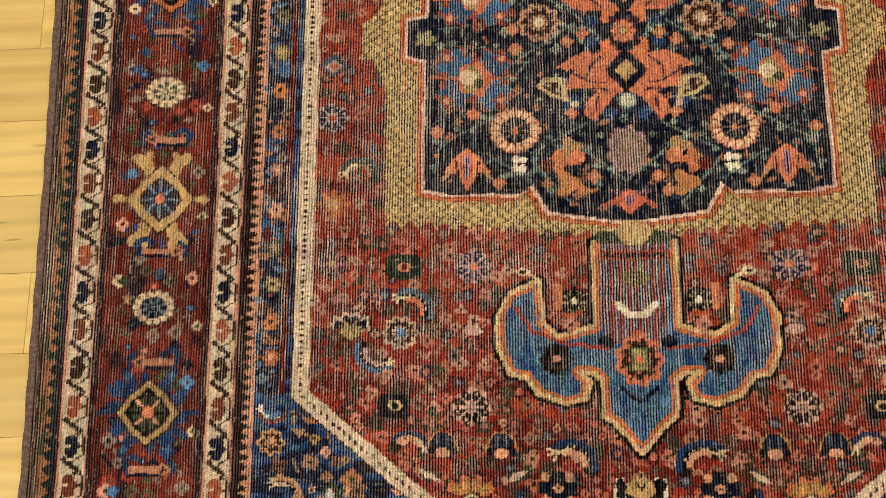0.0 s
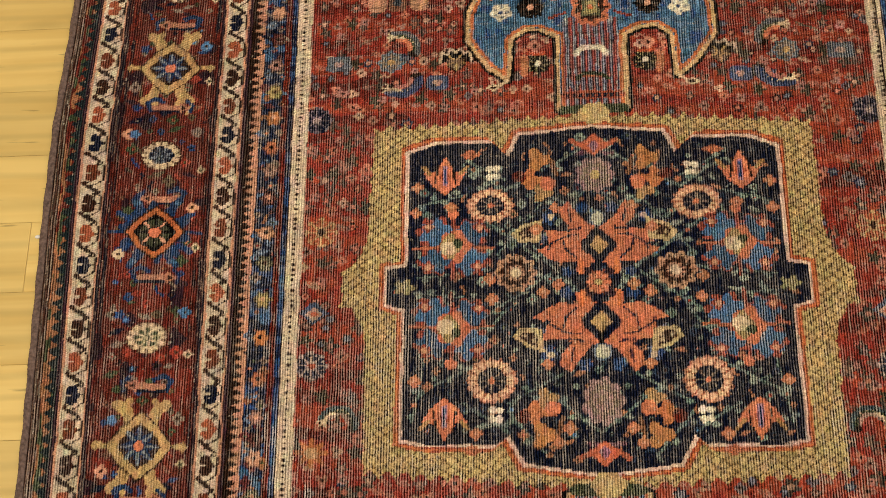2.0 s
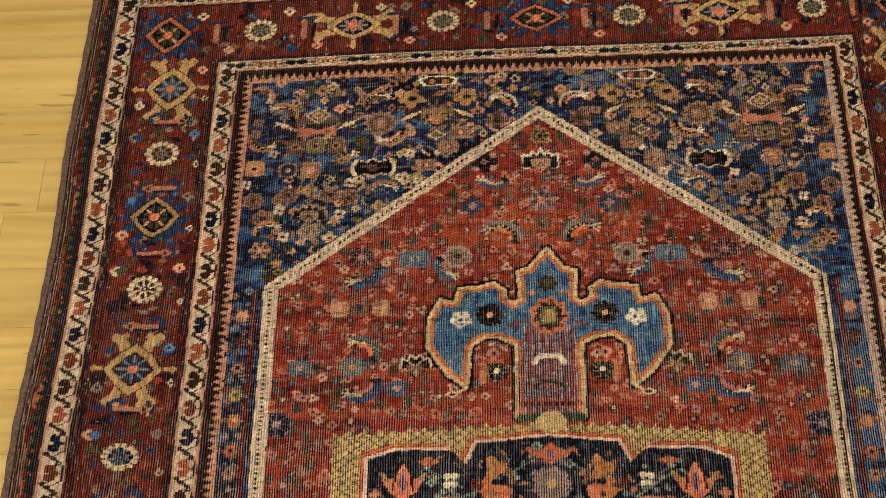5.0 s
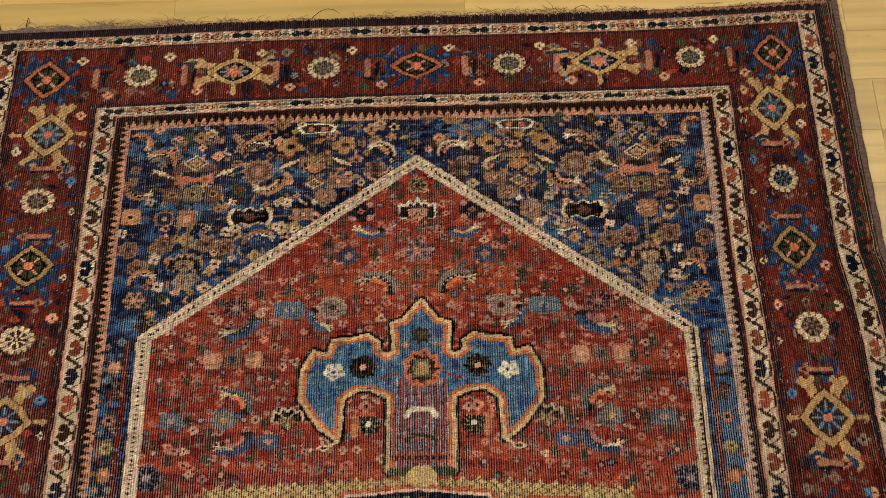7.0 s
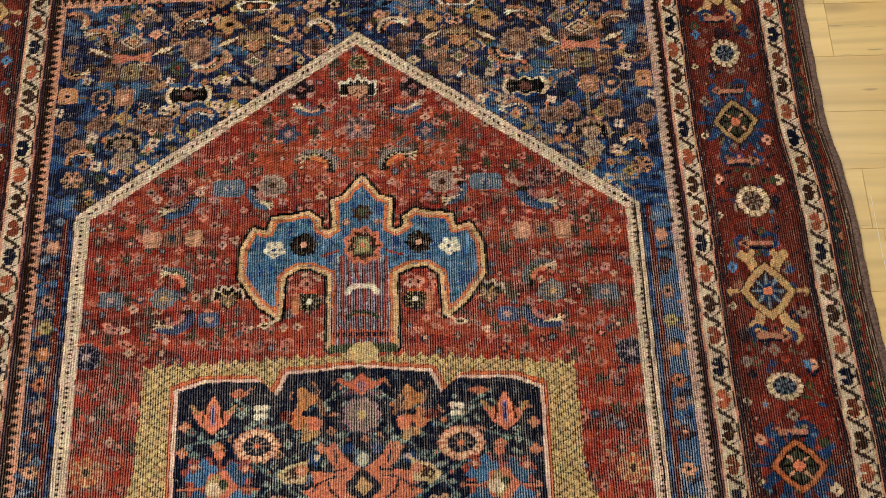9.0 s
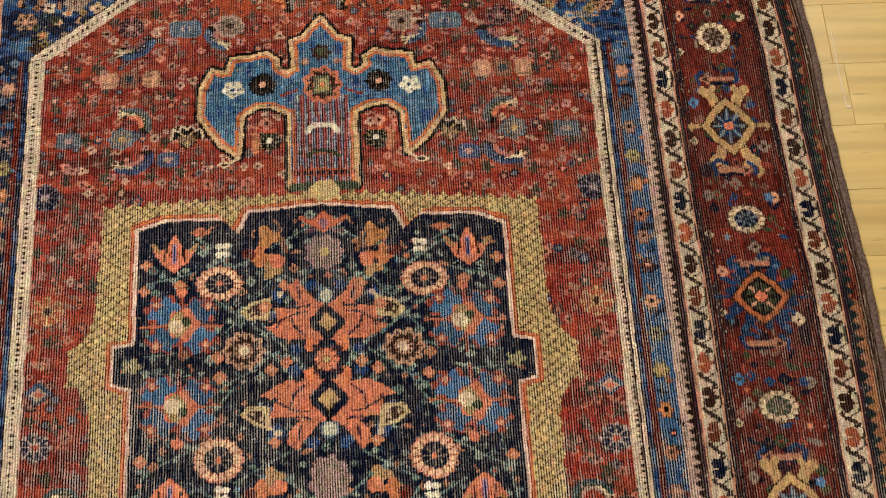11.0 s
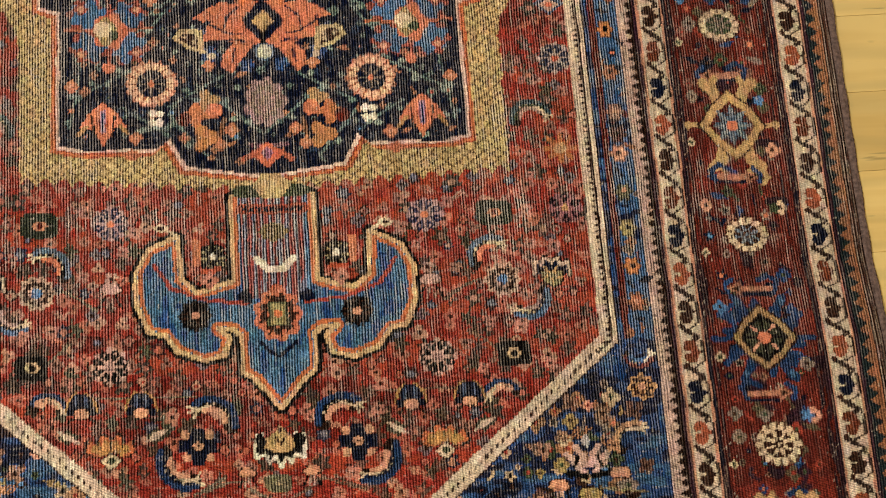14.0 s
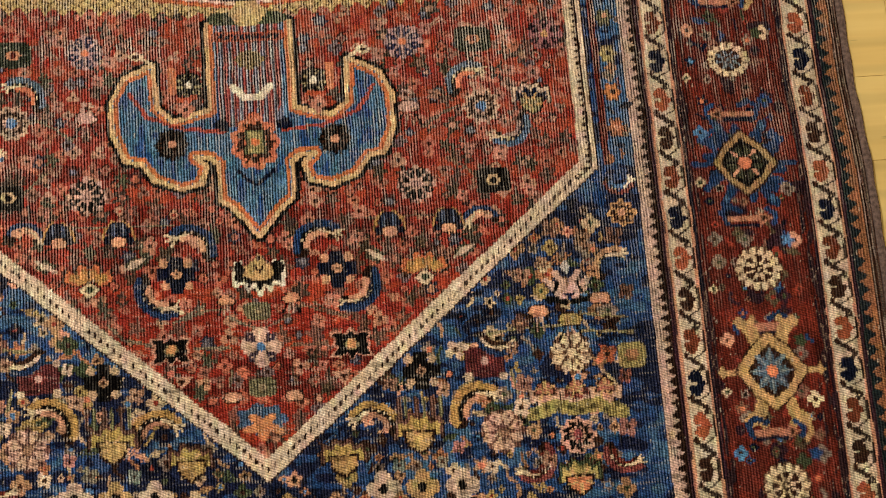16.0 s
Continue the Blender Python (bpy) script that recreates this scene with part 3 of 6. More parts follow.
def fill(region_n, zone, step, seed):
    """Crisp filling of the field: dot clusters, hatched leaves, buds and grey-green sprigs."""
    r = random.Random(seed)
    back_to(region_n)
    sprig = ((0.085, 0.062, 0.040), (0.15, 0.090, 0.065), (0.065, 0.060, 0.045), (0.18, 0.105, 0.080))
    pale = ((0.44, 0.19, 0.12), (0.36, 0.18, 0.12), (0.42, 0.28, 0.18), (0.38, 0.15, 0.09), (0.28, 0.17, 0.12))
    v, row = -0.76, 0
    while v < 0.72:
        u = -0.35 + (row % 2) * step / 2
        while u < 0.35:
            x, y = u + r.uniform(-0.3, 0.3) * step, v + r.uniform(-0.3, 0.3) * step
            i, j = min(np.searchsorted(cu, x), NU - 1), min(np.searchsorted(cv, y), NV - 1)
            kind, s, c = r.random(), r.uniform(0.0055, 0.0085) * (0.82 if y > 0.22 else 1.0), r.choice(pale)
            if y > 0.22:
                c = tuple(1.25 * k for k in c)
            if zone[j, i] and owner[j, i] == region_n and r.random() < (0.92 if y < -0.26 else 0.60 if y < 0.22 else 0.85):
                if kind < 0.20:
                    t = r.uniform(0, 6)
                    for k in range(3):
                        flower(x + s * 0.62 * math.cos(t + k * 2.1), y + s * 0.62 * math.sin(t + k * 2.1), s * 0.52, c)
                    flower(x, y, s * 0.28, BROWN)
                elif kind < 0.46:
                    flower(x, y, s * 1.35, r.choice(sprig), 5, 0.5, turn=r.uniform(0, 6))
                    line([(x, y - s), (x + s * r.uniform(-0.6, 0.6), y + s * 1.6)], 0.0028, r.choice(sprig))
                    if r.random() < 0.5:
                        flower(x, y, s * 0.45, c)
                elif kind < 0.58:
                    for k in (-1, 0, 1):
                        lean = 1 if r.random() < 0.8 else -1
                        line([(x + k * 0.0042 - s * 0.5, y + lean * s * 0.5), (x + k * 0.0042 + s * 0.5, y - lean * s * 0.5)], 0.0016, c)
                elif kind < 0.68:
                    diamond(x, y, s * 0.95, s * 1.0, np.array(BROWN) * 0.8)
                    diamond(x, y, s * 0.70, s * 0.75, c)
                    diamond(x, y, s * 0.28, s * 0.3, RED)
                elif kind < 0.80:
                    flower(x, y, s * 1.1, r.choice(((0.035, 0.045, 0.075), (0.055, 0.022, 0.020), (0.10, 0.030, 0.022))), 6, 0.35, turn=r.uniform(0, 6))
                    flower(x, y, s * 0.5, r.choice((c, (0.14, 0.17, 0.2))))
                else:
                    floret(x, y, s * 0.9, r.choice((c, c, c, (0.15, 0.13, 0.13))), BROWN)
            u += step
        v += step * 0.82
        row += 1


# -- bands: the border is told by how far out a knot lies, mitred at the corners --
VC = -0.020
out_v = np.interp(np.abs(GV - VC), (0.0, 0.793, 0.805, 0.818, 0.837, 0.950, 0.971, 0.979, 0.990), (0.0, 0.392, 0.402, 0.414, 0.443, 0.568, 0.599, 0.610, 0.629))
out_u = np.abs(GU)
OUT = np.maximum(out_u, out_v)
ON_SIDE = out_u >= out_v
ALONG = np.where(ON_SIDE, GV, GU * 1.0)


def band(name, lo, hi, colour, label=""):
    n = piece(name, 0, label)
    m = (OUT >= lo) & (OUT < hi)
    lay((slice(None), slice(None)), m, colour)
    return n, m


FULL = (slice(None), slice(None))
outer_n, outer_m = band("outer_edge_border", 0.599, 0.70, PLUM, "dark edge border with orange saw teeth")
teeth = np.abs((ALONG / 0.0155) % 1 - 0.5) * 2
fray = smooth_noise((NV, NU), (12, 3), 1.0)
lay(FULL, outer_m & (OUT > 0.606) & (OUT < 0.619), (0.25, 0.105, 0.050))
lay(FULL, outer_m & (OUT > 0.606) & (OUT < 0.619) & (GV > 0.05) & (fray > -0.7), np.array(RED) * 0.45)
lay(FULL, outer_m & (OUT > 0.606) & (OUT < 0.619) & ((GU < 0) | (GV > 0.1)) & (fray > 0.7), GREEN)
lay(FULL, outer_m & (OUT > 0.603) & (OUT < 0.606 + 0.010 * teeth), (0.016, 0.024, 0.026))
lay(FULL, outer_m & ~ON_SIDE & (OUT > 0.606), np.array(PLUM) * 0.8)
lay(FULL, outer_m & ~ON_SIDE & (GU > 0.33) & (OUT > 0.612 + 0.008 * teeth), np.array(PINK) * 0.6)
lay(FULL, outer_m & (OUT > 0.619) & ON_SIDE, BROWN)
lay(FULL, outer_m & ON_SIDE & (OUT > 0.6205) & (OUT < 0.6222), GREY)
lay(FULL, outer_m & ON_SIDE & (OUT > 0.6255) & (OUT < 0.6272), GREY)


def guard(name, lo, hi, period, phase, dyes):
    """A cream vine border with hearts."""
    n, m = band(name, lo, hi, (0.45, 0.350, 0.245), "cream guard border with a black vine and hearts")
    mid, wide = (lo + hi) / 2, hi - lo
    s = (ALONG + phase) / period
    k = np.floor(s).astype(int)
    f, a = s - k - 0.5, (OUT - mid) / wide * np.where(GU > 0, 1, -1)
    lay(FULL, m & (OUT < lo + 0.0022), np.array(PINK) * 0.8)
    lay(FULL, m & (OUT > hi - 0.0022), np.array(PINK) * 0.8)
    # the vine: a fern stroke between hearts, a thin stem that bends round each, and buds
    h = np.where(f > 0, f - 0.5, f + 0.5)
    ink = np.array((0.040, 0.024, 0.017))
    at_end = m & ~ON_SIDE
    m = m & ON_SIDE
    lay(FULL, m & (np.abs(h + 0.42 * a) < 0.078 - 0.10 * np.abs(a)) & (np.abs(a) < 0.36), ink)
    bend = np.clip(0.40 - np.clip(np.abs(f) - 0.24, 0, 1) * 2.2, -0.05, 0.40)
    lay(FULL, m & (np.abs(a - bend) < 0.050) & (f > -0.44) & (f < 0.34), ink)
    lay(FULL, m & (np.abs(f - 0.0) < 0.026) & (a > 0.22) & (a < 0.40), ink)
    lay(FULL, m & (np.abs(h - 0.17) + np.abs(a + 0.27) * 0.7 < 0.090), np.array(BROWN))
    lay(FULL, m & (np.abs(h + 0.20) + np.abs(a - 0.16) * 0.7 < 0.075), ink)
    # the hearts: two lobes and a point
    lobe = np.minimum(np.hypot(f - 0.125, (a + 0.05) * 0.72), np.hypot(f + 0.125, (a + 0.05) * 0.72))
    heart = (lobe < 0.170) | ((np.abs(f) < 0.22 - 0.66 * np.maximum(a, 0)) & (a > -0.02) & (a < 0.28))
    notch = (np.abs(f) < 0.024) & (a < -0.06)
    for q, d in enumerate(dyes):
        lay(FULL, m & heart & ~notch & (k % len(dyes) == q), d)
    # along the ends the hearts lie as pairs of lobes, solid and outlined by turns, with fine tendrils between
    pair = np.minimum(np.hypot(f - 0.17, a * 0.72 + 0.03), np.hypot(f + 0.17, a * 0.72 + 0.03))
    stem = np.abs(np.abs(a) - 0.34 + 0.30 * np.clip(np.abs(f) - 0.30, 0, 1)) < 0.040
    lay(FULL, at_end & stem & (np.abs(f) > 0.10), (0.20, 0.14, 0.085))
    lay(FULL, at_end & (np.abs(np.abs(f) - 0.46) + 0.5 * np.abs(a) < 0.10), (0.15, 0.10, 0.06))
    lay(FULL, at_end & (pair < 0.185), ink)
    for q, d in enumerate((NAVY, (0.44, 0.22, 0.12), (0.012, 0.020, 0.018), (0.42, 0.18, 0.10))):
        lay(FULL, at_end & (pair < (0.185 if q % 2 == 0 else 0.135)) & (k % 4 == q), d)
        if q % 2:
            lay(FULL, at_end & (pair < 0.060) & (k % 4 == q), BROWN)
    return n


guard("outer_guard_border", 0.568, 0.599, 0.0422, 0.016, (NAVY, np.array(RUST) * 0.8, np.array(BROWN) * 0.9, np.array(RUST) * 0.4))
main_n, main_m = band("main_border", 0.443, 0.568, MAROON, "madder red main border with rosettes and palmettes")
guard("inner_guard_border", 0.414, 0.443, 0.0432, 0.008, (NAVY, np.array(RUST) * 0.45, np.array(BROWN) * 0.9, np.array(RUST) * 0.85))
saw_n, saw_m = band("saw_tooth_border", 0.392, 0.414, np.array(BROWN) * 0.5, "salmon and brown saw-tooth strip")
teeth = np.abs((ALONG / 0.0108) % 1 - 0.5) * 2
lay(FULL, saw_m & (OUT < 0.3945 + 0.0105 * teeth), np.array(PINK) * 0.85)
lay(FULL, saw_m & (OUT < 0.3990 + 0.0080 * teeth) & (GU > 0) & ON_SIDE, (0.40, 0.27, 0.21))
lay(FULL, saw_m & (OUT > 0.4095), PLUM)

# main border ground: striped margins and faded patches
patch = smooth_noise((NV, NU), (16, 14), 1.0)
lay(FULL, main_m & (patch > 0.5), np.array(RED) * 0.60, True)
lay(FULL, main_m & (patch < -1.1), np.array(PLUM) * 0.8, True)
lay(FULL, main_m & ((OUT < 0.4475) | (OUT > 0.5635)), PLUM, True)
COL = 0.505
BORDER_DYES = (BLUE, GREEN, GREY, NAVY, np.array(RED) * 1.1, (0.10, 0.07, 0.04), PLUM, (0.20, 0.09, 0.06))
MAIN_ZONE = main_m & (OUT > 0.464) & (OUT < 0.548)
scatter(main_n, MAIN_ZONE, 0.0185, BORDER_DYES, (0.0045, 0.0060, 0.0075), 31, 0.56, 0.93)
rnd = random.Random(3)
for side in (-1, 1):
    at = (0.769, 0.649, 0.538, 0.417, 0.288, 0.157, 0.050, -0.090, -0.224, -0.350, -0.466, -0.580, -0.688, -0.803)
    if side > 0:
        at = (0.773, 0.652, 0.540, 0.418, 0.290, 0.161, 0.056, -0.084, -0.204, -0.332, -0.448, -0.563, -0.669, -0.784)
    for k, v in enumerate(at, 1):
        u = side * COL
        if k % 2 == 0:
            rosette(main_n, u, v, 0.0232, tall=0.86 if abs(v) < 0.40 else 1.0, heart=rnd.choice((NAVY, GREEN, BROWN)), dots=rnd.choice((GREY, CREAM, (0.12, 0.14, 0.16))))
        elif k % 4 == 1:
            star_motif(main_n, u, v, rnd.choice(((0.05, 0.085, 0.13), (0.07, 0.11, 0.15), INDIGO)), rnd.choice((BROWN, MAROON, BROWN)))
        else:
            blue_motif(main_n, u, v, rnd.choice((ORANGE, GOLD, CORAL)))
        hook_motif(main_n, u - 0.004 * side, v - 0.061, 1 if k % 2 else -1, side)
        floret(u + side * 0.040, v - 0.030 * (1 if k % 2 else -1), 0.0075, (PINK, CREAM, GREY)[k % 3])
        floret(u - side * 0.041, v + 0.034, 0.0070, (GREY, PINK, SKY)[k % 3])
        diamond(u - side * 0.048, v - 0.020, 0.006, 0.006, CREAM)
        diamond(u - side * 0.048, v - 0.020, 0.003, 0.003, GREEN)
        flower(u + side * 0.033, v + 0.030, 0.007, (SKY, GREEN, BLUE)[k % 3], 5, 0.3)
for end in (0.873, -0.913):
    for u in (-0.387, -0.130, 0.130, 0.387):
        rosette(main_n, u, end, 0.0240, heart=GREEN, tall=0.86)
    for u in (-0.255, 0.255):
        star_motif(main_n, u, end, CORAL, NAVY, 1.0, True)
    for u in (-0.520, 0.0, 0.520):
        blue_motif(main_n, u, end, CORAL, abs(u) < 0.1)
    for u in (-0.325, -0.196, -0.068, 0.068, 0.196, 0.325, 0.450, -0.450):
        piece("arrow", main_n, "pink arrow motif with blue curl")
        line([(u, end - 0.016), (u, end + 0.012)], 0.009, ROSE)
        line([(u - 0.012, end + 0.018), (u + 0.016, end + 0.020)], 0.005, INDIGO)
        line([(u + 0.012, end - 0.014), (u + 0.014, end + 0.006)], 0.006, NAVY)
        back_to(main_n)
        floret(u + 0.02, end - 0.034, 0.007, PINK)
        floret(u - 0.022, end + 0.033, 0.007, CREAM)

# -- blue corners and red field --
corner_n, corner_m = band("corner_ground", 0.0, 0.392, BLUE, "mottled indigo ground of the corners")
mott = smooth_noise((NV, NU), (5, 11), 1.0) + smooth_noise((NV, NU), (22, 60), 0.8)
lay(FULL, corner_m & (mott > 0.25), np.array(NAVY) * 1.7)
lay(FULL, corner_m & (mott < -0.9), np.array(SKY) * 0.58)
lay(FULL, corner_m & (ON_SIDE | (OUT < 0.39)) & (np.abs(np.abs(GU) - 0.363) < 0.0035) & (np.abs(GV + 0.015) < 0.43), np.array(RED) * 0.45)
HEX = [(0.0, 0.708), (0.352, 0.420), (0.352, -0.448), (0.0, -0.752), (-0.352, -0.448), (-0.352, 0.420)]


def shrunk(d):
    s = (0.352 - d) / 0.352
    return [(0.0, 0.708 - d * 1.30), (0.352 - d, 0.420 - d * 0.46), (0.352 - d, -0.448 + d * 0.46), (0.0, -0.752 + d * 1.30),
            (-0.352 + d, -0.448 + d * 0.46), (-0.352 + d, 0.420 - d * 0.46)]


edge_n = piece("field_edging", 0, "cream line with black dashes round the field")
line(HEX, 0.0030, np.array(BROWN) * 0.8, True)
poly(HEX, (0.50, 0.385, 0.270))
SIDE = np.abs(GU) > 0.33
dash = (np.where(SIDE, GV, GU * 1.12) / 0.0068) % 1 < 0.40
tick = inside(shrunk(0.0062), GU, GV) & ~inside(shrunk(0.0100), GU, GV)
lay(FULL, (owner == edge_n) & tick & dash, np.array(BROWN) * 0.7)
lay(FULL, (owner == edge_n) & inside(shrunk(0.0048), GU, GV) & ~inside(shrunk(0.0066), GU, GV) & SIDE & (GU > 0), np.array(BROWN) * 0.7)
field_n = piece("field", 0, "worn brick-red field")
FIELD = inside(shrunk(0.0175), GU, GV)
lay(FULL, FIELD, RED)
EDGE = owner == edge_n
edge_dye = dye[EDGE].copy()
band_fade = smooth_noise((NV, NU), (10, 260), 1.0)
spot = smooth_noise((NV, NU), (7, 9), 1.0)
lay(FULL, FIELD & (band_fade + 0.5 * spot + np.clip((-GV - 0.30) / 0.25, 0, 1) * 0.1 > 0.45), BRICK)
lay(FULL, FIELD & (band_fade + 0.5 * spot < -1.0), np.array(MAROON) * 1.3)
lay(FULL, FIELD & (np.abs(GV - 0.500) + 0.012 * spot < 0.030) & (np.abs(GU) < 0.13), (0.36, 0.075, 0.030))

rnd = random.Random(21)


fill(field_n, FIELD, 0.0185, 4)
CORNER_DYES = (PINK, (0.42, 0.30, 0.18), GREY, (0.30, 0.13, 0.06), (0.26, 0.14, 0.07), GREEN, NAVY, NAVY, (0.34, 0.19, 0.10), BROWN, (0.28, 0.19, 0.07))
back_to(corner_n)
CORNER = corner_m & (owner == corner_n)
lay(FULL, CORNER & (GV > 0.60) & (mott > -0.9), (0.017, 0.025, 0.075))
lay(FULL, CORNER & (GV > 0.60) & (mott > 0.5), (0.010, 0.012, 0.034))
STRIPE = CORNER & (np.abs(GU) > 0.367) & (np.abs(GV + 0.015) < 0.43)
lay(FULL, STRIPE & (mott > -1.2) & (mott < 1.0) & (GU > 0), (0.034, 0.088, 0.185))
lay(FULL, STRIPE & (mott > -0.5) & (GU < 0), (0.010, 0.018, 0.048))
scatter(corner_n, STRIPE & (GU > 0), 0.019, ((0.26, 0.11, 0.05), GREY, (0.12, 0.03, 0.03), NAVY, (0.10, 0.14, 0.2)), (0.0045, 0.006), 19)
scatter(corner_n, STRIPE & (GU < 0), 0.0125, (NAVY, NAVY, (0.26, 0.11, 0.05), GREY, (0.12, 0.03, 0.03), (0.10, 0.14, 0.2)), (0.0045, 0.006), 18)
scatter(corner_n, corner_m & (np.abs(GU) < 0.352), 0.0165, CORNER_DYES, (0.0055, 0.0075, 0.0095), 8)

STEM, SPRIG = (0.17, 0.13, 0.085), (0.075, 0.066, 0.040)
PEACH, MILK = (0.50, 0.25, 0.150), (0.47, 0.34, 0.24)
for s in (-1, 1):
    # lower half of the field: stems first, then the flowers on them
    for pts in (((0.055, -0.574), (0.085, -0.590), (0.050, -0.578), (0.031, -0.578)), ((0.030, -0.617), (0.066, -0.617)), ((0.082, -0.488), (0.122, -0.488)),
                ((0.105, -0.612), (0.135, -0.606), (0.150, -0.590)), ((0.150, -0.488), (0.180, -0.488)), ((0.0, -0.60), (0.020, -0.592), (0.031, -0.585)),
                ((0.205, -0.430), (0.225, -0.447), (0.232, -0.454)), ((0.030, -0.640), (0.032, -0.655)), ((0.178, -0.395), (0.200, -0.380), (0.217, -0.372))):
        line([(s * a, b) for a, b in pts], 0.0030, STEM)
    for u, v in ((0.166, -0.515), (0.215, -0.505), (0.152, -0.575), (0.180, -0.580), (0.110, -0.520), (0.040, -0.500), (0.205, -0.330), (0.130, -0.440), (0.205, -0.465), (0.052, -0.630), (0.062, -0.662), (0.200, -0.415), (0.285, -0.440), (0.140, -0.330)):
        flower(s * u, v, 0.0085, SPRIG, 5, 0.5)
        line([(s * u, v - 0.008), (s * (u + 0.004), v + 0.012)], 0.0026, SPRIG)
    aster(field_n, s * 0.166, -0.455, 0.0205, BLACK)
    block(field_n, s * 0.245, -0.455, 0.017, 0.014, BLACK, (0.40, 0.28, 0.16), BLACK)
    round_flower(field_n, s * 0.240, -0.375, 0.0200, (0.42, 0.27, 0.19), BROWN, SKY, 10)
    aster(field_n, s * 0.164, -0.299, 0.0200, (0.030, 0.028, 0.060), (0.36, 0.22, 0.20), CORAL)
    block(field_n, s * 0.237, -0.300, 0.019, 0.014, (0.035, 0.040, 0.026), (0.46, 0.20, 0.11), MAROON)
    aster(field_n, s * 0.313, -0.298, 0.0185, (0.020, 0.010, 0.014), (0.24, 0.10, 0.10), (0.42, 0.24, 0.10), 6)
    bud(field_n, s * 0.165, -0.372, 0.013, (0.42, 0.25, 0.20))
    quartet(s * 0.165, -0.360, 0.008, MILK)
    curl(field_n, s, s * 0.230, -0.350, 0.022, 60, 200, (0.095, 0.125, 0.170), BLACK, CORAL)
    curl(field_n, s, s * 0.264, -0.396, 0.021, -125, 20, (0.075, 0.125, 0.200), NAVY, (0.30, 0.20, 0.17))
    curl(field_n, s, s * 0.229, -0.502, 0.018, 165, 30, INDIGO, np.array(PEACH) * 0.9, PEACH)
    crown(field_n, s * 0.292, -0.372, 0.019, NAVY, MILK, (0.20, 0.17, 0.08))
    tulip(field_n, s * 0.1955, -0.497, 0.0140)
    tulip(field_n, s * 0.1355, -0.497, 0.0140)
    curl(field_n, s, s * 0.066, -0.516, 0.0245, 50, 190, INDIGO, BLACK, PEACH)
    dotted_cross(field_n, s * 0.080, -0.540, 0.0190)
    wide_crown(field_n, s * 0.167, -0.541, 0.0240)
    hatched_leaf(field_n, s * 0.209, -0.528, 0.0105, -s, MILK, SPRIG)
    hatched_leaf(field_n, s * 0.120, -0.528, 0.0105, s, MILK, SPRIG)
    curl(field_n, s, s * 0.093, -0.556, 0.0260, -112, 25, INDIGO, NAVY, PEACH, CREAM, 0.9)
    bud(field_n, s * 0.032, -0.569, 0.0100)
    dark_bow(field_n, s * 0.089, -0.618, 0.0185)
    bud(field_n, s * 0.030, -0.668, 0.0110, PEACH, False)
    poly([(s * 0.068, -0.645), (s * 0.086, -0.645), (s * 0.080, -0.660)], MILK)
    poly([(s * 0.075, -0.648), (s * 0.083, -0.648), (s * 0.080, -0.656)], BROWN)
    for u, v in ((0.074, -0.570), (0.058, -0.597), (0.060, -0.640), (0.105, -0.484), (0.101, -0.509), (0.213, -0.470), (0.250, -0.425), (0.192, -0.357), (0.140, -0.283), (0.192, -0.290), (0.140, -0.312), (0.268, -0.335), (0.110, -0.648), (0.155, -0.330), (0.272, -0.300), (0.225, -0.418), (0.285, -0.470), (0.300, -0.340)):
        quartet(s * u, v, 0.0066, (0.44, 0.24, 0.17))
    # beside the medallion
    aster(field_n, s * 0.313, 0.051, 0.0200, (0.30, 0.075, 0.035), (0.36, 0.22, 0.11), BROWN)
    aster(field_n, s * 0.318, -0.122, 0.0190, (0.022, 0.026, 0.050), (0.33, 0.24, 0.20), BRICK)
    curl(field_n, s, s * 0.286, -0.193, 0.020, 20, 190, (0.055, 0.080, 0.085), GREEN, (0.30, 0.20, 0.15))
    flower(s * 0.314, -0.228, 0.019, (0.42, 0.17, 0.06), 8, 0.5)
    flower(s * 0.314, -0.228, 0.007, (0.44, 0.30, 0.14))
    diamond(s * 0.318, -0.055, 0.017, 0.015, (0.07, 0.11, 0.17))
    diamond(s * 0.318, -0.057, 0.010, 0.009, MILK)
    diamond(s * 0.318, -0.057, 0.005, 0.004, CORAL)
    aster(field_n, s * 0.324, 0.207, 0.0200, NAVY, (0.13, 0.10, 0.12), (0.30, 0.22, 0.20))
    for u, v in ((0.290, 0.143), (0.268, 0.126), (0.330, 0.160), (0.315, -0.015), (0.322, 0.100), (0.318, -0.165), (0.283, -0.150), (0.335, -0.080), (0.300, 0.175), (0.335, 0.012), (0.276, -0.255), (0.338, -0.255)):
        quartet(s * u, v, 0.0056, (0.38, 0.19, 0.14))
    for u, v in ((0.300, 0.130), (0.330, 0.130), (0.310, 0.010), (0.325, -0.090), (0.305, -0.160), (0.285, 0.170)):
        flower(s * u, v, 0.0095, SPRIG, 5, 0.5)
    # upper half of the field
    for pts in (((0.090, 0.525), (0.120, 0.520)), ((0.175, 0.432), (0.205, 0.436)), ((0.255, 0.425), (0.275, 0.416)), ((0.035, 0.560), (0.055, 0.570)), ((0.250, 0.330), (0.275, 0.318))):
        line([(s * a, b) for a, b in pts], 0.0030, STEM)
    for u, v in ((0.110, 0.535), (0.135, 0.505), (0.165, 0.485), (0.030, 0.655), (0.115, 0.560), (0.180, 0.355), (0.200, 0.480), (0.270, 0.400), (0.285, 0.350), (0.185, 0.285), (0.280, 0.290), (0.055, 0.540), (0.035, 0.505), (0.255, 0.235), (0.200, 0.235), (0.165, 0.240)):
        flower(s * u, v, 0.0090, SPRIG, 5, 0.5)
        line([(s * u, v - 0.009), (s * (u - 0.003), v + 0.012)], 0.0026, SPRIG)
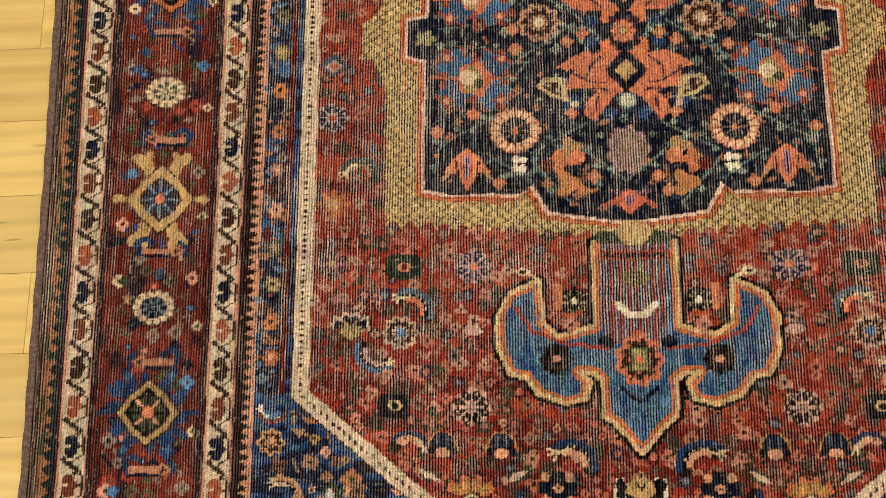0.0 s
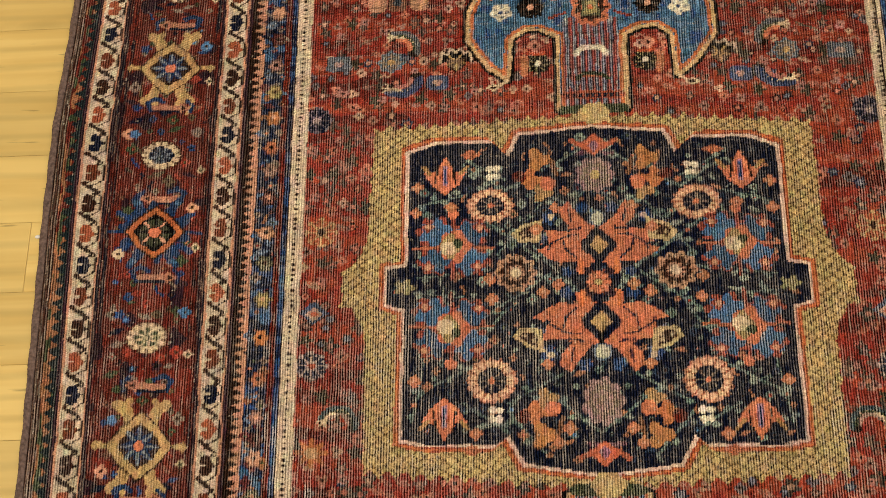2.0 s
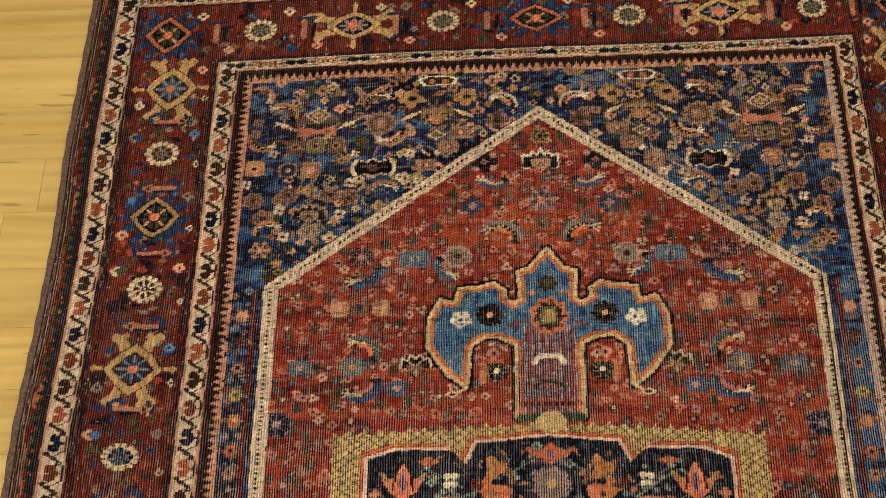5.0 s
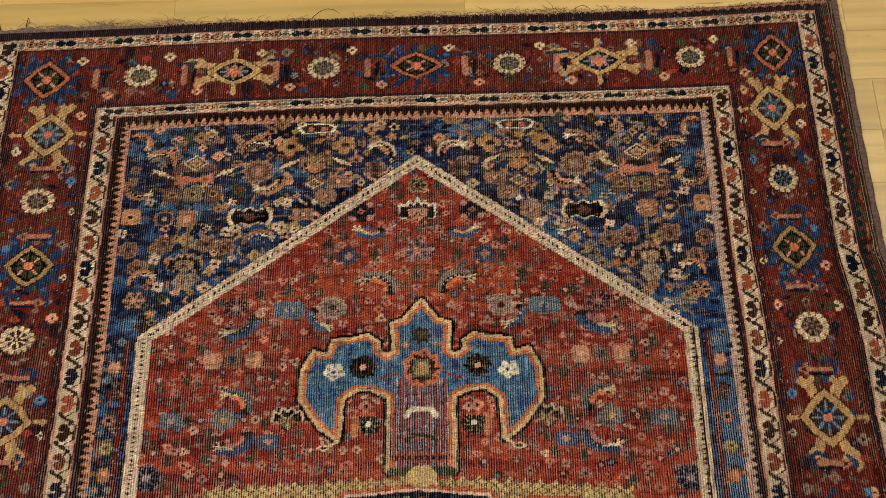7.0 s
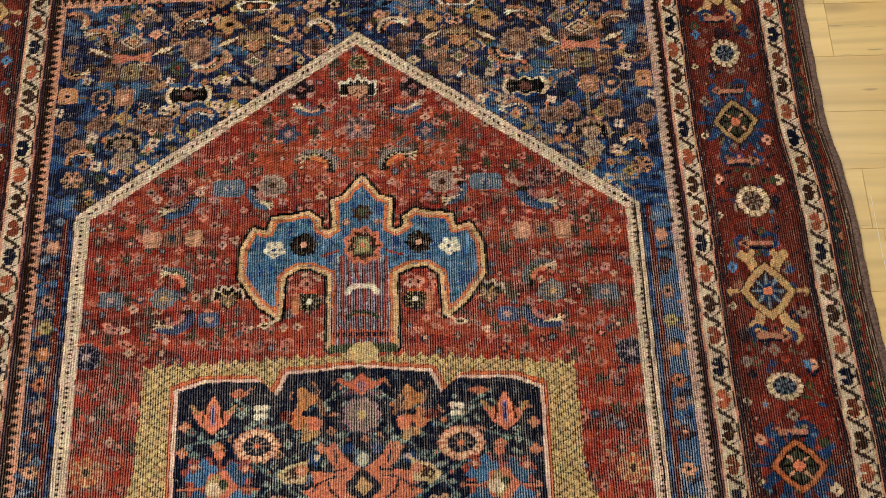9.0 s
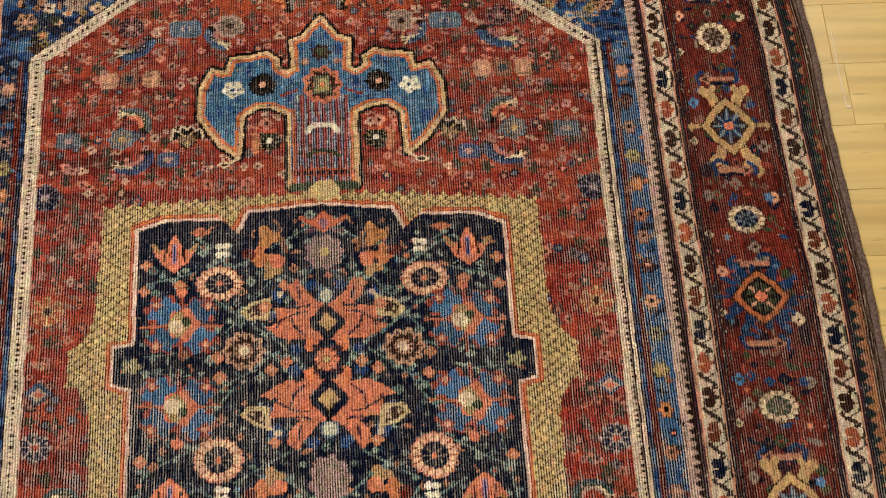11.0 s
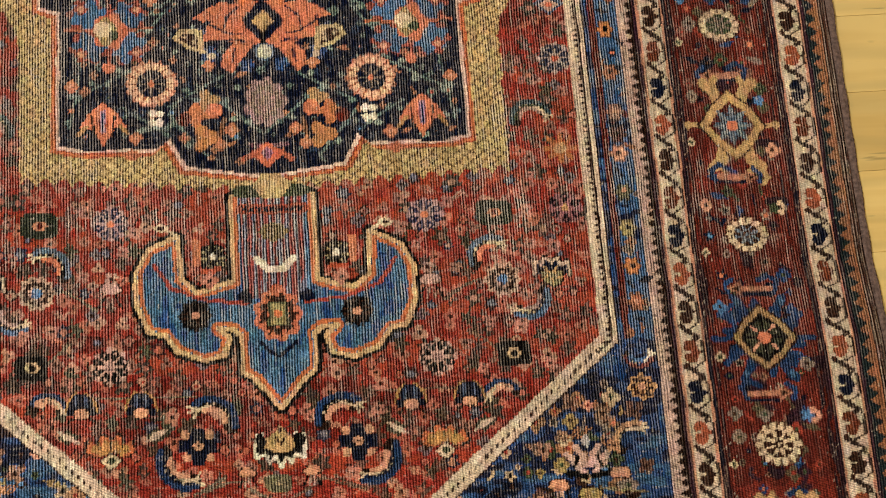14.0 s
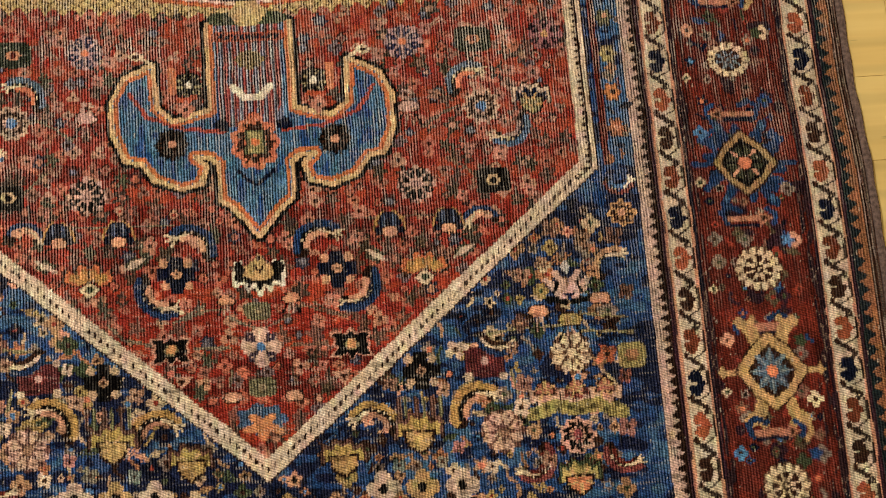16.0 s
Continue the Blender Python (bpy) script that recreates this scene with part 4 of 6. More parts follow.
    dotted_cross(field_n, s * 0.073, 0.612, 0.0180, (0.022, 0.011, 0.016), (0.36, 0.20, 0.17), (0.30, 0.12, 0.10))
    curl(field_n, s, s * 0.060, 0.592, 0.0230, -40, -130, (0.045, 0.085, 0.160), np.array(PEACH) * 0.9, (0.16, 0.08, 0.10))
    flower(s * 0.088, 0.538, 0.017, (0.045, 0.075, 0.125), 7, 0.35)
    flower(s * 0.088, 0.538, 0.007, (0.36, 0.22, 0.18), 4, 0.3)
    curl(field_n, s, s * 0.055, 0.483, 0.0260, 62, 185, (0.185, 0.150, 0.130), BLACK, ORANGE, CREAM, 0.9)
    round_flower(field_n, s * 0.107, 0.456, 0.0190, (0.34, 0.22, 0.17), GREY, BROWN, 9)
    aster(field_n, s * 0.230, 0.461, 0.0180, (0.030, 0.012, 0.018), (0.26, 0.10, 0.09), (0.34, 0.22, 0.18))
    block(field_n, s * 0.162, 0.455, 0.020, 0.013, (0.10, 0.14, 0.18), (0.30, 0.25, 0.22), BLUE)
    for k in (-1, 1):
        hatch(s * 0.162 + k * 0.034, 0.456, 0.008, MILK, s)
    curl(field_n, s, s * 0.232, 0.446, 0.0300, -78, -160, (0.045, 0.085, 0.165), INDIGO, (0.25, 0.10, 0.09))
    curl(field_n, s, s * 0.112, 0.446, 0.0230, -80, 10, (0.055, 0.095, 0.170), INDIGO, (0.30, 0.14, 0.12))
    for k, c in ((-0.026, PEACH), (0.0, (0.25, 0.11, 0.07)), (0.026, PEACH)):
        block(field_n, s * 0.229 + k, 0.380, 0.011, 0.012, np.array(c) * 0.85, c if k else (0.045, 0.055, 0.065))
    curl(field_n, s, s * 0.228, 0.310, 0.0240, 75, 195, (0.10, 0.10, 0.11), GREEN, CORAL)
    round_flower(field_n, s * 0.236, 0.291, 0.0170, (0.11, 0.14, 0.17), GREY, GOLD, 8)
    curl(field_n, s, s * 0.226, 0.268, 0.0260, -60, -175, (0.040, 0.055, 0.120), INDIGO, (0.34, 0.13, 0.10))
    crown(field_n, s * 0.158, 0.288, 0.0190, BLACK, MILK, (0.16, 0.10, 0.06))
    block(field_n, s * 0.180, 0.258, 0.013, 0.010, (0.06, 0.08, 0.15), (0.34, 0.20, 0.16))
    block(field_n, s * 0.300, 0.290, 0.016, 0.012, (0.10, 0.11, 0.13), (0.28, 0.19, 0.16))
    for u, v in ((0.118, 0.582), (0.105, 0.555), (0.090, 0.430), (0.145, 0.330), (0.185, 0.440), (0.252, 0.428), (0.262, 0.395), (0.270, 0.355), (0.190, 0.318), (0.300, 0.330), (0.290, 0.245), (0.205, 0.275), (0.245, 0.240), (0.175, 0.225), (0.250, 0.340), (0.310, 0.385), (0.165, 0.380), (0.140, 0.245), (0.032, 0.580), (0.040, 0.660), (0.130, 0.520), (0.058, 0.560)):
        quartet(s * u, v, 0.0056, (0.42, 0.22, 0.17))
zig_crown(field_n, 0.002, -0.541, 0.0250)
zig_crown(field_n, 0.001, 0.610, 0.0240, -1, (0.36, 0.20, 0.12))
aster(field_n, 0.0, -0.617, 0.0200, (0.050, 0.032, 0.045), (0.46, 0.30, 0.22), SKY, 4)
for v in (-0.580, -0.658):
    block(field_n, -0.001, v, 0.013, 0.009, (0.13, 0.115, 0.060), (0.24, 0.20, 0.11))
piece("star_flower", field_n, "orange star on a blue cup")
flower(-0.003, -0.690, 0.026, (0.050, 0.090, 0.150), 7, 0.2, 0.62)
flower(-0.003, -0.697, 0.020, (0.50, 0.19, 0.08), 5, 0.5, 0.75, 0.3)
back_to(field_n)
aster(field_n, 0.001, 0.545, 0.0190, (0.06, 0.05, 0.06), (0.30, 0.17, 0.15), CORAL, 6)
round_flower(field_n, 0.001, 0.655, 0.0140, (0.28, 0.17, 0.09), GREEN, BROWN, 6)
block(field_n, 0.001, 0.505, 0.012, 0.010, (0.20, 0.075, 0.05), GREEN)

DUN, UMBER = (0.265, 0.145, 0.092), (0.125, 0.060, 0.042)
for s in (-1, 1):
    # upper corners
    for pts in (((0.240, 0.609), (0.262, 0.608), (0.285, 0.611)), ((0.350, 0.612), (0.364, 0.614)), ((0.165, 0.609), (0.190, 0.609)), ((0.300, 0.560), (0.300, 0.600)), ((0.136, 0.640), (0.136, 0.725))):
        line([(s * a, b) for a, b in pts], 0.0036, STEM)
    piece("palmette", corner_n, "coral palmette with a cream lozenge")
    for k in (-1, 1):
        line([(s * 0.297, 0.690), (s * 0.297 + k * 0.022, 0.700), (s * 0.297 + k * 0.028, 0.688)], 0.009, UMBER)
    poly([(s * 0.297 + a, b) for a, b in ((-0.025, 0.688), (-0.012, 0.684), (0, 0.679), (0.012, 0.684), (0.025, 0.688), (0.026, 0.668), (0.008, 0.671), (-0.008, 0.671), (-0.026, 0.668))], (0.40, 0.135, 0.080))
    poly([(s * 0.297 + a, b) for a, b in ((-0.014, 0.690), (0.014, 0.690), (0.018, 0.684), (-0.018, 0.684))], (0.018, 0.020, 0.018))
    for k, c in ((0.0185, MILK), (0.0145, BROWN), (0.0110, (0.40, 0.26, 0.15)), (0.0055, (0.34, 0.12, 0.06))):
        diamond(s * 0.297, 0.706, k, k * 0.80, c)
    back_to(corner_n)
    hatched_leaf(corner_n, s * 0.341, 0.689, 0.0135, -s)
    hatched_leaf(corner_n, s * 0.256, 0.688, 0.0135, s)
    for u in (0.325, 0.298, 0.271):
        block(corner_n, s * u, 0.651, 0.0125, 0.0135, (0.15, 0.115, 0.060) if u == 0.298 else UMBER, (0.29, 0.17, 0.08), BROWN)
    round_flower(corner_n, s * 0.213, 0.687, 0.0230, (0.27, 0.16, 0.10), UMBER, DUN, 12)
    curl(corner_n, s, s * 0.215, 0.722, 0.0220, 115, 0, (0.33, 0.15, 0.08), BLACK, UMBER, WHITE, 0.82)
    curl(corner_n, s, s * 0.348, 0.708, 0.0220, 65, 190, (0.33, 0.15, 0.08), BLACK, UMBER, CREAM, 0.82)
    curl(corner_n, s, s * 0.368, 0.668, 0.0210, -120, 20, (0.33, 0.15, 0.08), BLACK, UMBER, CREAM, 0.82)
    curl(corner_n, s, s * 0.200, 0.672, 0.0230, -60, -180, (0.33, 0.15, 0.08), BLACK, PEACH, WHITE, 0.82)
    curl(corner_n, s, s * 0.204, 0.562, 0.0220, 130, 10, (0.33, 0.15, 0.08), INDIGO, BLUE, WHITE, 0.82)
    curl(corner_n, s, s * 0.050, 0.712, 0.0200, 60, 190, MILK, BLACK, (0.40, 0.17, 0.08), WHITE, 0.8)
    curl(corner_n, s, s * 0.378, 0.745, 0.0170, 200, 60, (0.40, 0.16, 0.08), BLACK, UMBER)
    dotted_cross(corner_n, s * 0.056, 0.684, 0.0150, UMBER, DUN, BROWN)
    piece("cartouche", corner_n, "dark cartouche with a cream outline")
    for k, c in ((1.0, CREAM), (0.82, BLACK)):
        poly([(s * 0.220 + a * k, 0.609 + b * k) for a, b in ((-0.030, 0.006), (-0.024, 0.016), (-0.010, 0.011), (0.0, 0.017), (0.010, 0.011), (0.024, 0.016), (0.030, 0.006), (0.030, -0.006), (0.024, -0.016), (0.010, -0.011), (0.0, -0.017), (-0.010, -0.011), (-0.024, -0.016), (-0.030, -0.006))], c)
    flower(s * 0.220, 0.609, 0.0095, (0.11, 0.045, 0.035), 6, 0.2, 0.8)
    back_to(corner_n)
    piece("cartouche", corner_n, "flat cartouche outlined in white")
    for k, c in ((1.0, WHITE), (0.80, BROWN)):
        poly([(s * 0.135 + a * k, 0.759 + b * k) for a, b in ((-0.028, 0.004), (-0.016, 0.010), (0.016, 0.010), (0.028, 0.004), (0.020, -0.008), (-0.020, -0.008))], c)
    for k in (-1, 1):
        flower(s * 0.135 + k * 0.009, 0.759, 0.0045, (0.40, 0.14, 0.07))
    back_to(corner_n)
    for u in (0.172, 0.098):
        floret(s * u, 0.728, 0.0150, (0.34, 0.18, 0.075), BROWN)
        flower(s * u + 0.004, 0.728, 0.004, BLACK)
    crown(corner_n, s * 0.136, 0.694, 0.0230, (0.22, 0.14, 0.07), UMBER, (0.36, 0.15, 0.08))
    hatched_leaf(corner_n, s * 0.172, 0.697, 0.0120, s)
    hatched_leaf(corner_n, s * 0.100, 0.699, 0.0120, -s)
    for k, c in ((0.019, UMBER), (0.013, MILK), (0.009, (0.14, 0.11, 0.05))):
        diamond(s * 0.136, 0.662, k, k * 0.72, c)
    diamond(s * 0.135, 0.631, 0.0060, 0.0055, WHITE)
    for u, v in ((0.150, 0.610), (0.120, 0.640), (0.105, 0.665)):
        block(corner_n, s * u, v, 0.014, 0.011, DUN, UMBER, PEACH)
    flower(s * 0.333, 0.611, 0.0155, DUN, 8, 0.2)
    flower(s * 0.333, 0.611, 0.0110, (0.020, 0.032, 0.060))
    flower(s * 0.333, 0.611, 0.0040, PEACH)
    block(corner_n, s * 0.304, 0.610, 0.0120, 0.0140, (0.30, 0.14, 0.08), PEACH)
    flower(s * 0.274, 0.610, 0.0125, (0.020, 0.032, 0.060))
    block(corner_n, s * 0.378, 0.616, 0.0130, 0.0130, (0.42, 0.20, 0.09), PEACH, BROWN)
    for u, v in ((0.330, 0.568), (0.275, 0.566), (0.376, 0.560), (0.362, 0.530), (0.250, 0.560)):
        round_flower(corner_n, s * u, v, 0.0150, np.array(DUN) * 0.95, UMBER, BROWN, 7)
    zig_crown(corner_n, s * 0.301, 0.534, 0.0220, -1, (0.30, 0.19, 0.12), BLACK, (0.30, 0.18, 0.11))
    round_flower(corner_n, s * 0.301, 0.505, 0.0150, (0.30, 0.22, 0.15), GREY, UMBER, 6)
    aster(corner_n, s * 0.362, 0.478, 0.0150, NAVY, (0.36, 0.19, 0.10), PEACH, 6)
    curl(corner_n, s, s * 0.352, 0.505, 0.0180, 120, 0, (0.38, 0.18, 0.09), NAVY, BLUE)
    for u, v in ((0.245, 0.633), (0.175, 0.633), (0.355, 0.640), (0.385, 0.590), (0.250, 0.588), (0.160, 0.585), (0.185, 0.590), (0.340, 0.545), (0.265, 0.535), (0.330, 0.500), (0.380, 0.700), (0.378, 0.680), (0.240, 0.700), (0.240, 0.730), (0.186, 0.712), (0.075, 0.735), (0.115, 0.745), (0.270, 0.745), (0.320, 0.742), (0.080, 0.700)):
        quartet(s * u, v, 0.0070, MILK if v < 0.65 else DUN)
    # lower corners
    for pts in (((0.225, -0.616), (0.262, -0.612), (0.300, -0.611)), ((0.320, -0.600), (0.365, -0.606)), ((0.318, -0.618), (0.368, -0.622)), ((0.245, -0.655), (0.250, -0.675)), ((0.205, -0.660), (0.190, -0.672))):
        line([(s * a, b) for a, b in pts], 0.0032, (0.22, 0.18, 0.09))
    piece("palmette", corner_n, "pink and black palmette")
    for k in (-1, 1):
        for a, b in ((0.012, -0.562), (0.021, -0.570), (0.015, -0.580), (0.006, -0.572)):
            line([(s * 0.309 + k * a * 0.4, b - 0.004), (s * 0.309 + k * a, b + 0.006)], 0.0062, (0.46, 0.29, 0.23))
        line([(s * 0.309 + k * 0.004, -0.588), (s * 0.309 + k * 0.020, -0.584)], 0.006, BLACK)
        line([(s * 0.309 + k * 0.010, -0.566), (s * 0.309 + k * 0.014, -0.578)], 0.003, BLACK)
    diamond(s * 0.309, -0.551, 0.0055, 0.0075, (0.44, 0.40, 0.36))
    back_to(corner_n)
    aster(corner_n, s * 0.306, -0.640, 0.0220, CREAM, (0.12, 0.060, 0.035), CREAM)
    dotted_cross(corner_n, s * 0.156, -0.649, 0.0190, BLACK, (0.40, 0.27, 0.16), DUN)
    block(corner_n, s * 0.219, -0.643, 0.0200, 0.0150, (0.10, 0.022, 0.022), (0.17, 0.035, 0.030), (0.46, 0.26, 0.22))
    for a, b in ((1, 1), (-1, 1), (1, -1), (-1, -1)):
        flower(s * 0.219 + a * 0.018, -0.643 + b * 0.015, 0.0042, MILK)
    bud(corner_n, s * 0.278, -0.596, 0.0125)
    bud(corner_n, s * 0.340, -0.586, 0.0120, PEACH, False)
    bud(corner_n, s * 0.308, -0.606, 0.0135, (0.30, 0.21, 0.08))
    for u, c in ((0.276, (0.40, 0.22, 0.14)), (0.307, (0.20, 0.05, 0.035)), (0.336, (0.42, 0.24, 0.15))):
        crown(corner_n, s * u, -0.676, 0.0145, c, (0.44, 0.27, 0.19), (0.30, 0.11, 0.07), -1)
    piece("garland", corner_n, "mustard garland over a pink flower")
    line([(s * 0.262, -0.700), (s * 0.285, -0.692), (s * 0.305, -0.696), (s * 0.328, -0.692), (s * 0.350, -0.702)], 0.0135, (0.27, 0.215, 0.075))
    for k in range(8):
        flower(s * (0.265 + k * 0.0115), -0.698 + 0.004 * (k % 2), 0.0030, (0.09, 0.075, 0.030))
    back_to(corner_n)
    round_flower(corner_n, s * 0.304, -0.722, 0.0190, (0.45, 0.24, 0.17), BLACK, (0.20, 0.05, 0.05), 9)
    aster(corner_n, s * 0.231, -0.714, 0.0225, (0.44, 0.27, 0.19), (0.13, 0.060, 0.045), DUN)
    curl(corner_n, s, s * 0.212, -0.694, 0.0270, 60, 200, (0.36, 0.21, 0.07), BLACK, np.array(PEACH) * 0.8, CREAM, 0.9)
    curl(corner_n, s, s * 0.104, -0.706, 0.0250, 140, 0, (0.36, 0.21, 0.07), BLACK, np.array(PEACH) * 0.7, CREAM, 0.9)
    crown(corner_n, s * 0.149, -0.714, 0.0230, (0.34, 0.24, 0.075), UMBER, (0.40, 0.26, 0.10))
    crown(corner_n, s * 0.074, -0.735, 0.0210, (0.34, 0.24, 0.075), UMBER, (0.36, 0.21, 0.08))
    for u in (0.135, 0.152, 0.169):
        line([(s * u - 0.004, -0.676), (s * u - 0.004, -0.694)], 0.0042, UMBER)
        line([(s * u + 0.003, -0.676), (s * u + 0.003, -0.694)], 0.0032, (0.16, 0.15, 0.07))
    for u, c in ((0.110, MILK), (0.187, MILK), (0.148, GOLD)):
        floret(s * u, -0.764, 0.0150, np.array(c) * 0.9, BLACK)
    curl(corner_n, s, s * 0.258, -0.744, 0.0200, -130, 40, (0.16, 0.04, 0.035), BROWN, MAROON, CREAM)
    curl(corner_n, s, s * 0.350, -0.740, 0.0200, -50, -190, (0.16, 0.04, 0.035), BROWN, MAROON, CREAM)
    crown(corner_n, s * 0.303, -0.766, 0.0200, (0.33, 0.25, 0.09), GREEN, (0.46, 0.17, 0.08))
    curl(corner_n, s, s * 0.236, -0.612, 0.0240, -70, -160, INDIGO, MILK, BROWN, CREAM, 0.8)
    curl(corner_n, s, s * 0.360, -0.555, 0.0200, 75, 200, (0.40, 0.22, 0.12), BLACK, INDIGO)
    round_flower(corner_n, s * 0.372, -0.497, 0.0150, (0.46, 0.25, 0.11), BROWN, PEACH, 8)
    curl(corner_n, s, s * 0.372, -0.460, 0.0150, -20, -160, (0.18, 0.05, 0.04), BLUE, SKY, WHITE)
    floret(s * 0.258, -0.607, 0.0085, UMBER, PEACH)
    block(corner_n, s * 0.366, -0.645, 0.0135, 0.0130, (0.28, 0.21, 0.08), (0.36, 0.17, 0.08))
    for u, v, c in ((0.190, -0.632, MILK), (0.180, -0.668, (0.36, 0.20, 0.13)), (0.250, -0.628, DUN), (0.256, -0.668, (0.34, 0.17, 0.12)), (0.340, -0.640, RUST), (0.345, -0.610, BROWN), (0.358, -0.668, (0.30, 0.10, 0.07)), (0.250, -0.690, MILK), (0.125, -0.664, DUN), (0.350, -0.720, (0.34, 0.15, 0.12)), (0.272, -0.742, DUN), (0.262, -0.562, DUN), (0.285, -0.548, DUN), (0.340, -0.560, (0.36, 0.17, 0.09)), (0.330, -0.520, DUN), (0.300, -0.515, (0.2, 0.1, 0.06)), (0.360, -0.520, UMBER), (0.368, -0.582, UMBER), (0.215, -0.746, MILK), (0.172, -0.740, (0.2, 0.17, 0.12)), (0.128, -0.742, (0.15, 0.17, 0.14)), (0.190, -0.724, (0.36, 0.16, 0.13))):
        quartet(s * u, v, 0.0078, c)
    # flowers along the blue side stripes
    for k, v in enumerate((0.250, 0.211, 0.168, 0.137, 0.098, 0.050, 0.009, -0.038, -0.088, -0.140, -0.187, -0.214, -0.236, -0.281, -0.322, -0.365, -0.405, 0.290, 0.330, 0.372)):
        c = ((0.33, 0.25, 0.10), (0.46, 0.17, 0.06), (0.34, 0.12, 0.06), (0.30, 0.16, 0.12), (0.10, 0.03, 0.025), PEACH, (0.13, 0.12, 0.07))[k % 7]
        piece("side_flower", corner_n, "small flower of the side stripe")
        flower(s * 0.3765, v, 0.0105, np.array(c) * 0.45, 6, 0.25, 1.1)
        flower(s * 0.3765, v, 0.0080, c, 6, 0.25, 1.15)
        flower(s * 0.3765, v + 0.001, 0.0030, (BROWN, PEACH, BLACK)[k % 3])
        back_to(corner_n)

# the cream line runs over the flowers that reach it
dye[EDGE], owner[EDGE] = edge_dye, edge_n

# -- medallion --
def mirrored(half):
    return half + [(-u, v) for u, v in half[::-1]]


def grown(half, d, cu0=0.0, cv0=-0.030):
    """The half outline moved outward by d, away from the middle."""
    return [(u + (d if u > 0.03 else 0.0), v + (d if v > 0.1 else -d if v < -0.15 else (d * 0.8 if v > cv0 else -d * 0.8))) for u, v in half]


NAVY_HALF = [(0.0, 0.187), (0.083, 0.179), (0.096, 0.150), (0.115, 0.170), (0.177, 0.171), (0.213, 0.157), (0.213, 0.006), (0.236, 0.001),
             (0.236, -0.044), (0.215, -0.050), (0.217, -0.209), (0.190, -0.215), (0.112, -0.214), (0.099, -0.204), (0.082, -0.236), (0.0, -0.248)]
YELLOW_HALF = [(0.0, 0.206), (0.255, 0.193), (0.259, 0.045), (0.268, 0.018), (0.287, -0.002), (0.287, -0.045), (0.268, -0.060), (0.260, -0.085), (0.258, -0.250), (0.0, -0.264)]


def scallop(half, step, depth):
    """Soft bites along an outline."""
    pts = []
    for (x0, y0), (x1, y1) in zip(half, half[1:]):
        n = max(1, round(math.hypot(x1 - x0, y1 - y0) / step))
        nx, ny = (y1 - y0), -(x1 - x0)
        ln = math.hypot(nx, ny) + 1e-9
        for k in range(n * 4):
            f = k / (n * 4)
            b = depth * (1.0 if abs(x1 - x0) > abs(y1 - y0) else 0.35) * (0.5 - abs(math.sin(math.pi * f * n)))
            pts.append((x0 + (x1 - x0) * f - nx / ln * b, y0 + (y1 - y0) * f - ny / ln * b))
    return pts + [half[-1]]


surround_n = piece("medallion_surround", 0, "mustard lattice surround of the medallion")
poly(mirrored(scallop(YELLOW_HALF, 0.0185, 0.0085)), OLIVE)
w = window(-0.31, -0.29, 0.31, 0.23)
m = owner[w] == surround_n
wob = smooth_noise(m.shape, (6, 6), 0.10)
p, q = (GU[w] * 0.85 + GV[w]) / 0.0120 + wob, (GU[w] * 0.85 - GV[w]) / 0.0120 - wob
lattice = (np.abs(p % 1 - 0.5) < 0.105) | (np.abs(q % 1 - 0.5) < 0.105)
lay(w, m & lattice & (smooth_noise(m.shape, (5, 4), 1.0) > -1.5), (0.18, 0.115, 0.045))
ground_n = piece("medallion_ground", 0, "midnight blue flowering medallion with a coral outline")
poly(mirrored(grown(NAVY_HALF, 0.0085)), np.array(BRICK) * 0.9)
line(mirrored(grown(NAVY_HALF, 0.0062)), 0.0025, np.array(ORANGE) * 0.9, True)
poly(mirrored(grown(NAVY_HALF, 0.0034)), (0.56, 0.38, 0.29))
poly(mirrored(NAVY_HALF), NAVY)
g_zone = np.zeros((NV, NU), bool)
w = window(-0.24, -0.25, 0.24, 0.19)
g_zone[w] = inside(mirrored(grown(NAVY_HALF, -0.008)), GU[w], GV[w])
VINE, LEAF = (0.105, 0.145, 0.130), (0.20, 0.235, 0.190)
for s in (-1, 1):
    for a, b, c, d in ((0.0, 0.165, 0.10, 0.105), (0.10, 0.105, 0.15, 0.14), (0.145, 0.10, 0.20, 0.085), (0.145, 0.145, 0.10, 0.118), (0.03, 0.085, 0.075, 0.105),
                       (0.07, 0.02, 0.125, 0.065), (0.12, 0.0, 0.20, -0.01), (0.05, -0.005, 0.12, -0.055), (0.02, -0.03, 0.07, 0.03), (0.11, 0.02, 0.06, 0.085),
                       (0.10, -0.05, 0.14, -0.10), (0.04, -0.13, 0.10, -0.165), (0.0, -0.20, 0.07, -0.14), (0.14, -0.12, 0.20, -0.155), (0.10, -0.20, 0.15, -0.165),
                       (0.06, -0.225, 0.10, -0.175), (0.19, -0.10, 0.205, -0.19), (0.01, 0.10, 0.04, 0.06), (0.15, -0.035, 0.20, -0.03)):
        line([(s * a, b), (s * c, d)], 0.0030, VINE)
        for f in (0.15, 0.38, 0.62, 0.85):
            x, y = a + (c - a) * f, b + (d - b) * f
            diamond(s * (x + 0.004), y + (0.005 if f in (0.15, 0.62) else -0.005), 0.0052, 0.0042, LEAF if f < 0.5 else VINE)
scatter(ground_n, g_zone, 0.0178, ((0.030, 0.042, 0.060), VINE, LEAF, (0.30, 0.13, 0.07), (0.025, 0.040, 0.070)), (0.0036, 0.0046, 0.0056), 15)


